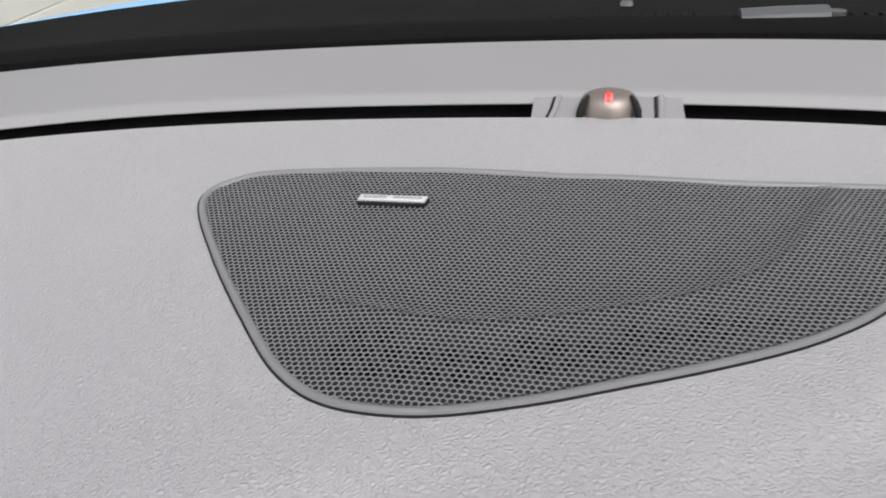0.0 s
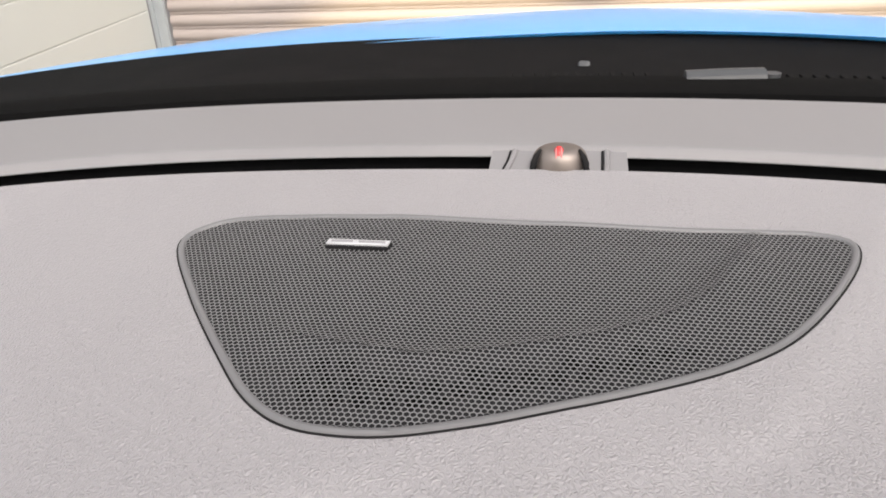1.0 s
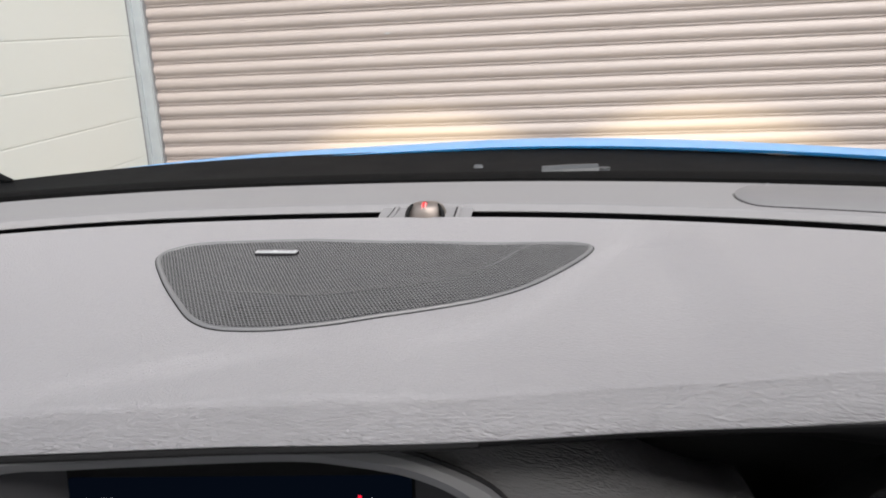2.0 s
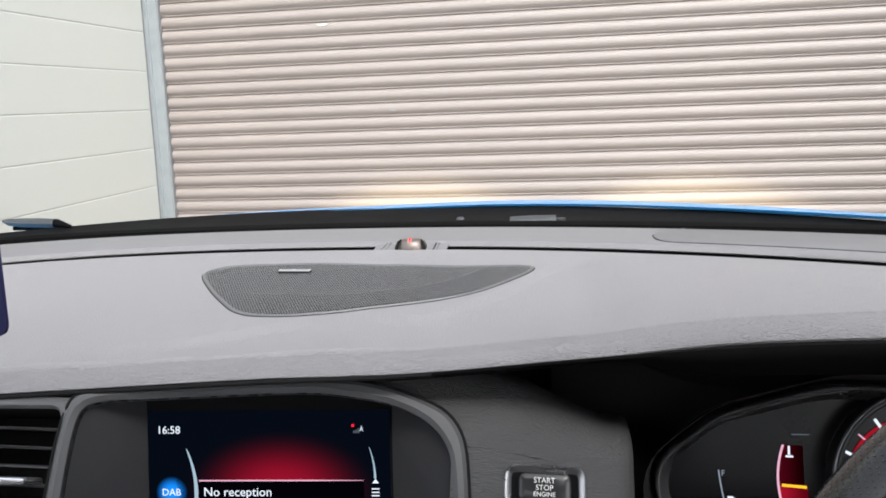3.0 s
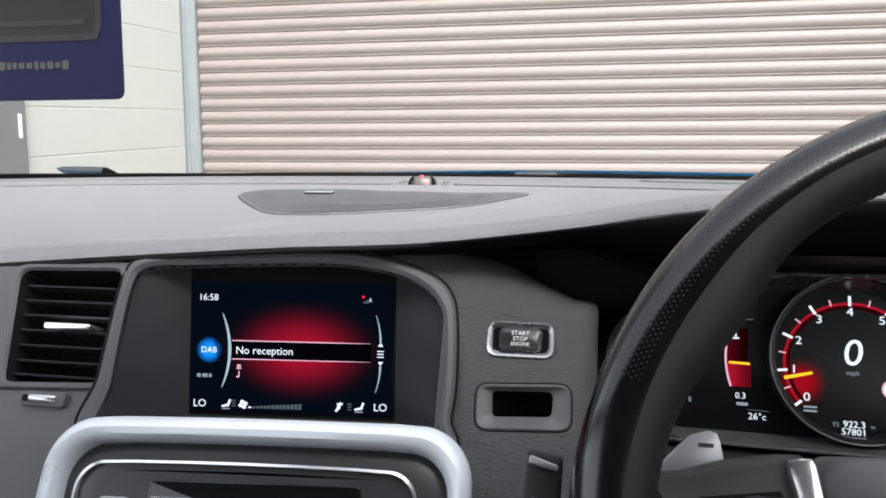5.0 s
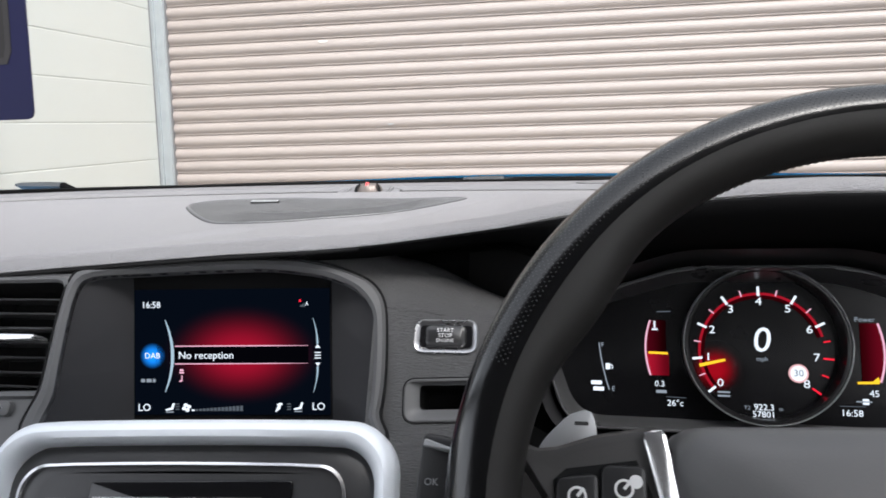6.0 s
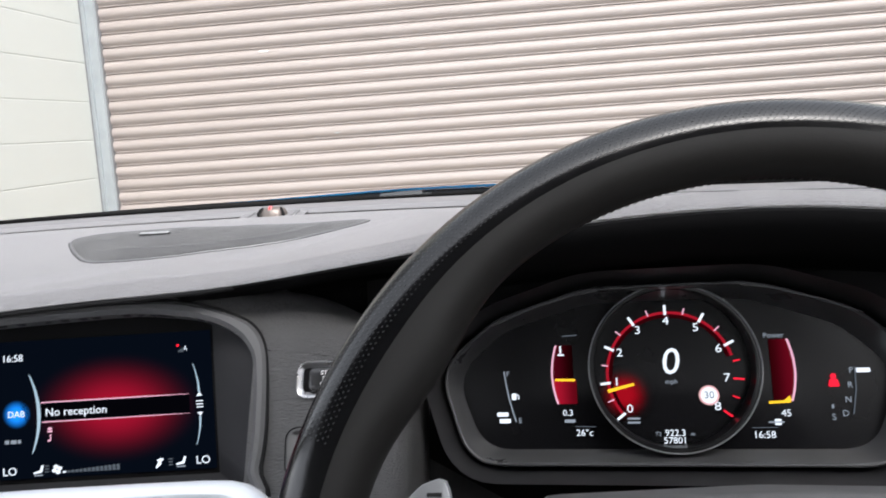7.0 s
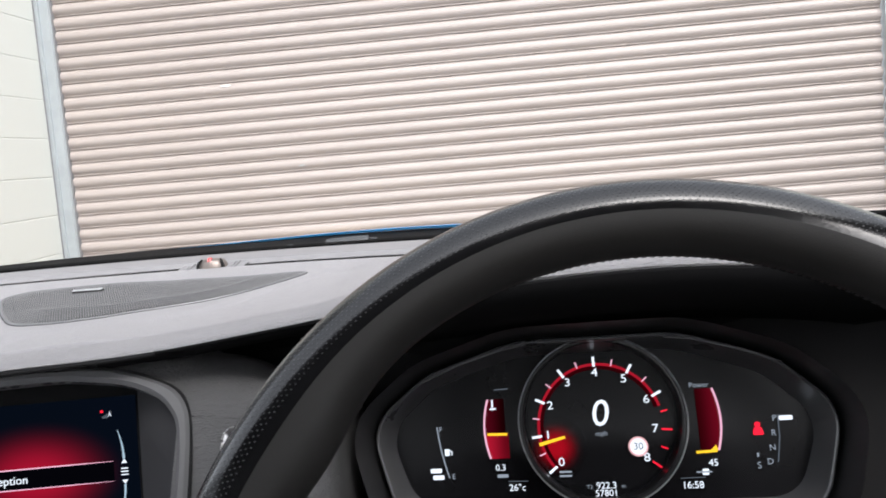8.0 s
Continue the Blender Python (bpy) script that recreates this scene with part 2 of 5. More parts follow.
M_PIER = principled("pier_paint", (0.17, 0.17, 0.175), 0.6, vary=0.08, scale=4, bump=0.1, bump_scale=80)
M_GLASS = clear_glass("windscreen_glass", 0.004)

G_WHITE = glowing("lit_white", (0.82, 0.9, 1.0), 0.95)
G_DIM = glowing("lit_dim", (0.5, 0.58, 0.68), 0.45)
G_GREY = glowing("lit_grey", (0.25, 0.3, 0.36), 0.3)
G_RED = glowing("lit_red", (0.80, 0.02, 0.05), 0.36)
G_REDBRIGHT = glowing("lit_bright_red", (1.0, 0.02, 0.05), 0.9)
G_PINK = glowing("lit_pink", (1.0, 0.55, 0.72), 0.75)
G_YELLOW = glowing("lit_yellow", (1.0, 0.6, 0.03), 0.95)
G_BLUE = glow_patch("lit_blue_ball", (0.01, 0.27, 1.0), 1.0, 0.8)
G_ARC = glowing("lit_arc", (0.55, 0.75, 0.9), 0.6)
G_NAVY = glowing("display_backlight", (0.003, 0.006, 0.013), 0.45)
G_REDGLOW = glow_patch("display_red_glow", (0.80, 0.014, 0.06), 0.33, 1.9)
G_REDPATCH = glow_patch("dial_red_glow", (0.9, 0.01, 0.03), 0.3, 2.2)
G_BLACKBAND = glowing("display_black", (0.002, 0.002, 0.004), 0.5)


# ------------------------------------------------------------------ builders
def thing(name, label, category, group="", kind="", at=(0, 0, 0)):
    ob = new(name)
    ob.location = at
    return tagged(ob, label, category, group, kind)


def finish(name, bm, material, parent=None, label="", smooth=True):
    me = bpy.data.meshes.new(name)
    bmesh.ops.recalc_face_normals(bm, faces=bm.faces)
    bm.to_mesh(me)
    bm.free()
    me.materials.append(material)
    if smooth:
        me.polygons.foreach_set("use_smooth", [True] * len(me.polygons))
        me.set_sharp_from_angle(angle=radians(35))
    ob = new(name, me)
    if parent is not None:
        ob.parent = parent
        ob.matrix_parent_inverse = Matrix.Translation(parent_base(parent)).inverted()
    return tagged(ob, label)


def parent_base(ob):
    p = Vector((0, 0, 0))
    while ob is not None:
        p = p + ob.matrix_parent_inverse.translation + ob.location
        ob = ob.parent
    return p


def part(name, bm, material, parent, label="", smooth=True):
    return finish(name, bm, material, parent, label, smooth)


def plane_frame(origin, yaw, tilt):
    """x along the face, y up the face, z out of it towards the driver."""
    a, b = radians(yaw), radians(tilt)
    ex = Vector((math.cos(a), math.sin(a), 0))
    h = Vector((-math.sin(a), math.cos(a), 0))
    ez = Vector((0, 0, 1)) * math.cos(b) + h * math.sin(b)
    n = ex.cross(ez)
    m = Matrix((ex, ez, n)).transposed().to_4x4()
    m.translation = Vector(origin)
    return m


def rounded(points, seg=6):
    """Closed outline from corners (x, y, radius)."""
    out = []
    n = len(points)
    for i in range(n):
        p0, p1, p2 = (Vector(points[(i + k) % n][:2]) for k in (-1, 0, 1))
        r = points[i][2]
        d0, d1 = (p0 - p1), (p2 - p1)
        ang = d0.angle(d1)
        cut = min(r / math.tan(ang / 2), d0.length * 0.49, d1.length * 0.49)
        a, b = p1 + d0.normalized() * cut, p1 + d1.normalized() * cut
        for k in range(seg + 1):
            t = k / seg
            out.append((a * (1 - t) ** 2 + p1 * 2 * t * (1 - t) + b * t * t))
    return out


def rect(w, h, r, cx=0.0, cy=0.0, seg=5):
    return rounded([(cx - w / 2, cy - h / 2, r), (cx + w / 2, cy - h / 2, r), (cx + w / 2, cy + h / 2, r), (cx - w / 2, cy + h / 2, r)], seg)


def circle(r, n=32, cx=0.0, cy=0.0, ry=None):
    ry = ry or r
    return [Vector((cx + r * math.cos(2 * math.pi * k / n), cy + ry * math.sin(2 * math.pi * k / n))) for k in range(n)]


def resample(outline, n):
    pts = [Vector(p) for p in outline] + [Vector(outline[0])]
    acc = [0.0]
    for a, b in zip(pts, pts[1:]):
        acc.append(acc[-1] + (b - a).length)
    out, j = [], 0
    for k in range(n):
        s = acc[-1] * k / n
        while acc[j + 1] < s:
            j += 1
        t = (s - acc[j]) / max(1e-9, acc[j + 1] - acc[j])
        out.append(pts[j].lerp(pts[j + 1], t))
    return out


def smooth_closed(ctrl, per=8):
    """Closed Catmull-Rom curve through control points."""
    out, n = [], len(ctrl)
    for i in range(n):
        p = [Vector(ctrl[(i + k) % n]) for k in (-1, 0, 1, 2)]
        for k in range(per):
            t = k / per
            out.append(0.5 * ((2 * p[1]) + (p[2] - p[0]) * t + (2 * p[0] - 5 * p[1] + 4 * p[2] - p[3]) * t * t + (3 * p[1] - p[0] - 3 * p[2] + p[3]) * t ** 3))
    return out


def inset(outline, d):
    """Outline moved inwards by d (outline runs anticlockwise)."""
    out, n = [], len(outline)
    for i in range(n):
        a, b = outline[i - 1], outline[(i + 1) % n]
        t = (b - a).normalized()
        out.append(outline[i] + Vector((-t.y, t.x)) * d)
    return out


def loft(bm, loops, closed=True, cap0=False, cap1=False):
    rows = [[bm.verts.new(p) for p in loop] for loop in loops]
    n = len(rows[0])
    for a, b in zip(rows, rows[1:]):
        for i in range(n if closed else n - 1):
            j = (i + 1) % n
            bm.faces.new((a[i], a[j], b[j], b[i]))
    if cap0:
        bm.faces.new(rows[0][::-1])
    if cap1:
        bm.faces.new(rows[-1])
    return rows


def lift(m, outline, z=0.0):
    return [m @ Vector((p[0], p[1], z)) for p in outline]


def slab(m, outline, z0, z1, bevel=0.0):
    """A plate with a rounded front edge, from z0 (back) to z1 (front)."""
    bm = bmesh.new()
    if bevel:
        loops = [lift(m, outline, z0), lift(m, outline, z1 - bevel), lift(m, inset(outline, bevel * 0.3), z1 - bevel * 0.3), lift(m, inset(outline, bevel), z1)]
    else:
        loops = [lift(m, outline, z0), lift(m, outline, z1)]
    loft(bm, loops, cap0=True, cap1=True)
    return bm


def ring(m, outer, inner, z0, z1, bevel=0.001, n=96):
    """A frame between two outlines."""
    o, i = resample(outer, n), resample(inner, n)
    bm = bmesh.new()
    loops = [lift(m, o, z0), lift(m, o, z1 - bevel), lift(m, inset(o, bevel), z1), lift(m, inset(i, -bevel), z1), lift(m, i, z1 - bevel), lift(m, i, z0)]
    rows = loft(bm, loops)
    a, b = rows[-1], rows[0]
    for k in range(n):
        j = (k + 1) % n
        bm.faces.new((a[k], a[j], b[j], b[k]))
    return bm


def sweep(points, radius, n=8, cap=True, flat=1.0):
    """A round bar along points; radius may be a list."""
    bm = bmesh.new()
    loops = []
    up = Vector((0, 0, 1))
    for i, p in enumerate(points):
        a, b = Vector(points[max(i - 1, 0)]), Vector(points[min(i + 1, len(points) - 1)])
        t = (b - a).normalized()
        s = t.cross(up)
        s = s.normalized() if s.length > 1e-4 else Vector((1, 0, 0))
        w = s.cross(t).normalized()
        r = radius[i] if isinstance(radius, (list, tuple)) else radius
        loops.append([Vector(p) + s * r * math.cos(2 * math.pi * k / n) + w * r * flat * math.sin(2 * math.pi * k / n) for k in range(n)])
    loft(bm, loops, cap0=cap, cap1=cap)
    return bm


def strip(m, points, width, z=0.0, thick=0.0003):
    """A flat line drawn on a face, with a little body."""
    bm = bmesh.new()
    a, b = [], []
    for i, p in enumerate(points):
        p = Vector(p[:2])
        d = (Vector(points[min(i + 1, len(points) - 1)][:2]) - Vector(points[max(i - 1, 0)][:2])).normalized()
        w = width[i] if isinstance(width, (list, tuple)) else width
        nrm = Vector((-d.y, d.x)) * w / 2
        a.append(p + nrm)
        b.append(p - nrm)
    loft(bm, [lift(m, a, z), lift(m, a, z + thick), lift(m, b, z + thick), lift(m, b, z)], closed=False)
    return bm


def box(m, x0, x1, y0, y1, z0, z1, bevel=0.0):
    return slab(m, [Vector((x0, y0)), Vector((x1, y0)), Vector((x1, y1)), Vector((x0, y1))], z0, z1, bevel)


def text(name, words, m, x, y, size, material, parent, z=0.0, label="", lean=0.0, wide=1.0, turn=0.0):
    c = bpy.data.curves.new(name, "FONT")
    c.body, c.size, c.align_x, c.align_y, c.shear = words, size, "CENTER", "CENTER", lean
    c.extrude, c.resolution_u = size * 0.01, 3
    tmp = bpy.data.objects.new(name, c)
    me = bpy.data.meshes.new_from_object(tmp)
    bpy.data.objects.remove(tmp)
    me.transform(m @ Matrix.Translation((x, y, z)) @ Matrix.Rotation(radians(turn), 4, "Z") @ Matrix.Diagonal((wide, 1, 1, 1)))
    me.materials.clear()
    me.materials.append(material)
    ob = new(name, me)
    ob.parent = parent
    ob.matrix_parent_inverse = Matrix.Translation(parent_base(parent)).inverted()
    return tagged(ob, label)


def patch(name, m, cx, cy, rx, ry, z, material, parent, clip=None, n=40):
    """A disc whose object space is its own unit circle, for materials that fade outwards."""
    me = bpy.data.meshes.new(name)
    bm = bmesh.new()
    ys = clip or (-1, 1)
    pts = []
    for k in range(n):
        a = 2 * math.pi * k / n
        pts.append(Vector((math.cos(a), max(ys[0], min(ys[1], math.sin(a))), 0)))
    bm.faces.new([bm.verts.new(p) for p in pts])
    bm.to_mesh(me)
    bm.free()
    me.materials.append(material)
    ob = new(name, me)
    ob.parent = parent
    ob.matrix_parent_inverse = Matrix.Translation(parent_base(parent)).inverted()
    ob.matrix_basis = m @ Matrix.Translation((cx, cy, z)) @ Matrix.Diagonal((rx, ry, 1, 1))
    return ob


def lerp_table(table, x):
    """Smooth curve through the pairs of a table."""
    n = len(table)
    if x <= table[0][0]:
        return table[0][1]
    if x >= table[-1][0]:
        return table[-1][1]
    i = 0
    while table[i + 1][0] < x:
        i += 1
    (xa, ya), (xb, yb) = table[i], table[i + 1]
    xp, yp = table[max(i - 1, 0)]
    xn, yn = table[min(i + 2, n - 1)]
    h = xb - xa
    ma = (yb - yp) / (xb - xp) if i > 0 else (yb - ya) / h
    mb = (yn - ya) / (xn - xa) if i < n - 2 else (yb - ya) / h
    t = (x - xa) / h
    return (2 * t ** 3 - 3 * t * t + 1) * ya + (t ** 3 - 2 * t * t + t) * h * ma + (-2 * t ** 3 + 3 * t * t) * yb + (t ** 3 - t * t) * h * mb


XC = 0.045  # the car's middle

# ------------------------------------------------------------------ outside
ground = finish("ground", (lambda b: (loft(b, [[(-300, -300, 0), (300, -300, 0)], [(-300, 300, 0), (300, 300, 0)]], closed=False), b)[1])(bmesh.new()), M_CONCRETE)
tagged(ground, "grey concrete yard in front of the building", "ground", kind="structure")

DOOR_Y, PITCH, DX0, DX1 = 3.9, 0.0815, -2.238, 2.66
roller_door = thing("roller_door", "closed beige ribbed steel roller shutter door", "roller door", at=(0, DOOR_Y, 0))


def slat_mesh():
    prof = [(0.0, 0.020), (0.003, 0.021), (0.0035, 0.013), (0.0055, 0.010), (0.0085, 0.010), (0.0105, 0.013), (0.0120, 0.0205), (0.0155, 0.0185), (0.021, 0.0120), (0.029, 0.0050), (0.038, 0.0010), (0.048, 0.0),
            (0.060, 0.0020), (0.070, 0.0070), (0.0775, 0.0140), (0.0815, 0.020)]
    bm = bmesh.new()
    loft(bm, [[(DX0 + 0.004, y, z) for z, y in prof], [(DX1 - 0.004, y, z) for z, y in prof]], closed=False)
    me = bpy.data.meshes.new("slat")
    bm.to_mesh(me)
    bm.free()
    me.materials.append(M_DOOR)
    me.polygons.foreach_set("use_smooth", [True] * len(me.polygons))
    me.set_sharp_from_angle(angle=radians(50))
    return me


slat_me = slat_mesh()
for k in range(48):
    s = new("slat", slat_me)
    s.parent = roller_door
    s.location = (0, 0, 0.047 + (k - 1) * PITCH)

for x0, x1 in ((-2.331, DX0), (DX1, DX1 + 0.12)):
    bm = bmesh.new()
    prof = [(x0, 0.05), (x0, -0.028), (x0 + 0.012, -0.034), (x0 + 0.028, -0.034), (x0 + 0.032, -0.022), (x1 - 0.03, -0.022), (x1 - 0.026, -0.03), (x1 - 0.004, -0.03), (x1, -0.024), (x1, 0.05)]
    loft(bm, [[(x, DOOR_Y + y, 0) for x, y in prof], [(x, DOOR_Y + y, 4.0) for x, y in prof]], closed=False)
    part("guide_rail", bm, M_GALV, roller_door, "galvanised steel guide rail")
# solid dark strips paint the shade along both edges of the left rail
for x0, x1, y0 in ((-2.3345, -2.3270, -0.036), (DX0 - 0.002, DX0 + 0.006, -0.012)):
    part("rail_shade", box(Matrix.Identity(4), x0, x1, DOOR_Y + y0, DOOR_Y + 0.02, 0.0, 4.0), M_PIER, roller_door, "dark strip standing in for shade beside the rail")
bm = box(Matrix.Identity(4), DX0, DX1, DOOR_Y - 0.02, DOOR_Y + 0.04, 0.0, 0.035, 0.004)
part("bottom_bar", bm, M_GALV, roller_door)

# two small uneven spots on the slats, one pale and one grey
for cx, cz, w, h, m in ((-1.198, 1.904, 0.028, 0.008, M_PALE), (-0.781, 1.386, 0.016, 0.005, M_GALV)):
    mark = [Vector((cx + w * math.cos(a) * (1 + 0.3 * math.sin(3 * a)), cz + h * math.sin(a) * (1 + 0.3 * math.cos(2 * a)))) for a in [2 * math.pi * k / 14 for k in range(14)]]
    part("slat_mark", slab(plane_frame((0, DOOR_Y - 0.001, 0), 0, 0), mark, 0.0, 0.002), m, roller_door, "small uneven mark on a slat")

wall_front = thing("wall_front", "painted wall above and beside the shutter", "wall", kind="structure")
part("lintel", box(Matrix.Identity(4), -2.6, 12.0, DOOR_Y + 0.02, DOOR_Y + 0.3, 3.95, 4.6), M_WALL, wall_front)
part("wall_section", box(Matrix.Identity(4), DX1 + 0.12, 12.0, DOOR_Y + 0.02, DOOR_Y + 0.3, 0, 3.95), M_WALL, wall_front)

# out of view; added to block sky and bounce light from the right
added_wall_right = thing("added_wall_right", "unseen painted wall added on the right to shape the light", "wall", kind="structure")
part("wall_section", box(Matrix.Identity(4), 4.4, 4.6, -3.2, DOOR_Y + 0.02, 0, 3.4), M_WALL, added_wall_right)

wall_side = thing("wall_side", "cream painted side wall in long courses", "wall", kind="structure")
tilt_m = Matrix.Translation((-2.333, DOOR_Y, 0)) @ Matrix.Rotation(radians(3.1), 4, "X")
course = 0.236
cm = bmesh.new()
loft(cm, [[Vector((x, 0.5, z)) for x, z in ((-0.2, 0.0006), (-0.0026, 0.0006), (0.0, 0.0060), (0.0, course - 0.0060), (-0.0026, course - 0.0006), (-0.2, course - 0.0006))]] +
     [[Vector((x, -2.5, z)) for x, z in ((-0.2, 0.0006), (-0.0026, 0.0006), (0.0, 0.0060), (0.0, course - 0.0060), (-0.0026, course - 0.0006), (-0.2, course - 0.0006))]], cap0=True, cap1=True)
course_me = bpy.data.meshes.new("course")
bmesh.ops.recalc_face_normals(cm, faces=cm.faces)
cm.to_mesh(course_me)
cm.free()
course_me.materials.append(M_WALL)
for k in range(-3, 19):
    c = new("course", course_me)
    c.parent = wall_side
    c.matrix_basis = tilt_m @ Matrix.Translation((0, 0, 0.025 + k * course))
part("wall_core", box(tilt_m, -0.22, -0.004, -2.5, 0.5, -0.6, 4.4), M_JOINT, wall_side)

wall_pier = thing("wall_pier", "grey painted steel column against the side wall", "column", at=(-2.35, 1.7, 0))
part("column", box(Matrix.Identity(4), -2.345, -2.308, 0.9, 2.46, 0, 4.0, 0.006), M_PIER, wall_pier)
part("slot_plate", box(Matrix.Identity(4), -2.309, -2.304, 2.412, 2.432, 1.22, 1.33, 0.002), M_PALE, wall_pier, "small white plate")

# ------------------------------------------------------------------ car shell
car_body = thing("car_body", "blue car body around the cabin", "car", at=(XC, 0.6, 0))


def seal_y(x):
    d = x - XC
    return 0.376 - (0.41 * d * d if d > 0 else 0.25 * d * d + 0.9 * d ** 4)


def bonnet_edge(x):
    d = x - XC
    return 0.592 - (0.92 * d * d if d > 0 else 0.30 * d * d + 1.5 * d ** 4)


bm = bmesh.new()
loops = []
for v in range(15):
    s = v / 14
    row = []
    for k in range(41):
        x = XC + (k / 40 - 0.5) * 1.56
        d = abs(x - XC) / 0.78
        y0 = bonnet_edge(x)
        y = y0 + s * (1.62 - 0.25 * d * d - y0)
        away = y - y0
        z = 1.1125 + 0.0018 * (1 - math.exp(-away / 0.03)) - 0.048 * away - 0.11 * away ** 2 - 0.05 * d ** 4 * s - 0.007 * d * d + 0.0035 * math.tanh((x + 0.02) / 0.15) - 0.012 * max(0.0, -0.3 - x)
        row.append((x, y, z))
    loops.append(row)
lip = [(x, y + 0.003, z - 0.003) for x, y, z in loops[0]]
loft(bm, [lip] + loops, closed=False)
part("bonnet", bm, M_BLUE, car_body, "glossy bright blue bonnet")
for k, sx in ((0, -1), (40, 1)):
    edge = [Vector(row[k]) for row in loops]
    bm = bmesh.new()
    loft(bm, [[p + Vector((sx * dx, 0, -0.003 - dz)) for p in edge] for dx, dz in ((0.0, 0.0), (0.03, 0.02), (0.055, 0.07), (0.065, 0.18), (0.06, 0.45), (0.03, 0.75))], closed=False)
    part("front_wing", bm, M_BLUE, car_body)
nose = [Vector(p) for p in loops[-1]]
bm = bmesh.new()
loft(bm, [[p + Vector((0, dy, -0.003 - dz)) for p in nose] for dy, dz in ((0.0, 0.0), (0.03, 0.02), (0.06, 0.08), (0.07, 0.25), (0.07, 0.5), (0.03, 0.62))], closed=False)
part("nose_panel", bm, M_BLUE, car_body)

bm = bmesh.new()
rows = []
for s in (0.0, 0.25, 0.5, 0.75, 1.0):
    row = []
    for k in range(41):
        x = XC + (k / 40 - 0.5) * 1.5
        ya = 0.43 - 0.42 * (x - XC) ** 2
        yb = bonnet_edge(x) + 0.012
        row.append((x, ya + (yb - ya) * s, 1.1035 + 0.0076 * s - 0.002 * math.sin(s * math.pi) - 0.008 * s * ((x - XC) / 0.78) ** 2))
    rows.append(row)
loft(bm, rows, closed=False)
part("cowl", bm, M_COWL, car_body, "dark grey plastic scuttle panel")

bm = bmesh.new()
rows = []
for dy, z in ((0.0, 1.104), (0.003, 1.1120), (0.02, 1.1132), (0.050, 1.1110), (0.072, 1.1072), (0.076, 1.09)):
    rows.append([(XC + (k / 40 - 0.5) * 1.5, seal_y(XC + (k / 40 - 0.5) * 1.5) + dy, z) for k in range(41)])
loft(bm, rows, closed=False)
part("windscreen_seal", bm, M_RUBBER, car_body, "black rubber strip along the glass")

bm = bmesh.new()
rows = []
for s in range(9):
    t = s / 8
    rows.append([(XC + (k / 30 - 0.5) * (1.46 - 0.26 * t), 0.40 - 0.41 * ((k / 30 - 0.5) * 1.46) ** 2 * (1 - 0.4 * t) - t * 0.74, 1.098 + t * 0.36 + 0.012 * math.sin(t * math.pi)) for k in range(31)])
loft(bm, rows, closed=False)
windscreen = part("windscreen", bm, M_GLASS, car_body, "clear raked windscreen glass")
windscreen.visible_shadow = False
I4 = Matrix.Identity(4)
part("roof", box(I4, XC - 0.62, XC + 0.62, -2.2, -0.42, 1.455, 1.50, 0.01), M_ROOFLINING, car_body)
for sx in (-1, 1):
    xa, xb = sorted((XC + sx * 0.74, XC + sx * 0.80))
    part("door_panel", box(I4, xa, xb, -2.2, 0.35, 0.2, 1.0 if sx < 0 else 1.16, 0.01), M_CABIN, car_body)
    part("pillar", sweep([(XC + sx * 0.75, 0.28, 1.05), (XC + sx * 0.68, -0.05, 1.27), (XC + sx * 0.60, -0.43, 1.46)], 0.04, 8), M_CABIN, car_body)
    part("centre_pillar", sweep([(XC + sx * 0.74, -0.95, 0.9), (XC + sx * 0.62, -1.0, 1.46)], 0.05, 8), M_CABIN, car_body)
part("cabin_floor", box(I4, XC - 0.8, XC + 0.8, -2.2, 0.4, 0.0, 0.22), M_CABIN, car_body)
# unseen block, added to hold back low light from the rear
part("rear_light_block", box(I4, XC - 0.8, XC + 0.8, -0.95, -0.90, 0.2, 1.14), M_CABIN, car_body)
part("firewall", box(I4, XC - 0.8, XC + 0.8, 0.36, 0.38, 0.2, 1.07), M_CABIN, car_body)

bm = box(I4, -0.0018, 0.0018, 0.0, 0.016, -0.004, 0.0008, 0.0004)
rib_me = bpy.data.meshes.new("cowl_rib")
bm.to_mesh(rib_me)
bm.free()
rib_me.materials.append(M_COWL)
for k in range(26):
    rib = new("cowl_rib", rib_me)
    rib.parent = car_body
    rib.matrix_parent_inverse = Matrix.Translation(parent_base(car_body)).inverted()
    rx = 0.005 + 0.0085 * k if k < 13 else 0.195 + 0.0085 * (k - 13)
    rib.location = (rx, 0.452 - 0.42 * (rx - XC) ** 2, 1.1045)

# wipers on the scuttle
wiper = thing("windscreen_wiper", "black wiper blade resting at the foot of the glass", "wiper", "wipers", at=(-0.5, 0.42, 1.11))
part("blade", sweep([(-0.531, 0.44, 1.1165), (-0.522, 0.44, 1.1150), (-0.505, 0.44, 1.1140), (-0.475, 0.44, 1.1135), (-0.456, 0.44, 1.1130)], [0.0015, 0.0045, 0.0058, 0.0062, 0.0058], 8, flat=1.0), M_WIPER, wiper, "grey plastic blade")
part("blade_cap", sweep([(-0.456, 0.44, 1.1130), (-0.452, 0.44, 1.1128), (-0.434, 0.44, 1.1085)], [0.0060, 0.0058, 0.0020], 8), M_COWL, wiper, "dark end cap")
part("arm", sweep([(-0.52, 0.445, 1.1065), (-0.48, 0.447, 1.106), (-0.44, 0.45, 1.104)], 0.003, 6), M_COWL, wiper)
wiper_b = thing("windscreen_wiper", "grey wiper arm lying in the scuttle behind the sensor", "wiper", "wipers", at=(0.16, 0.42, 1.10))
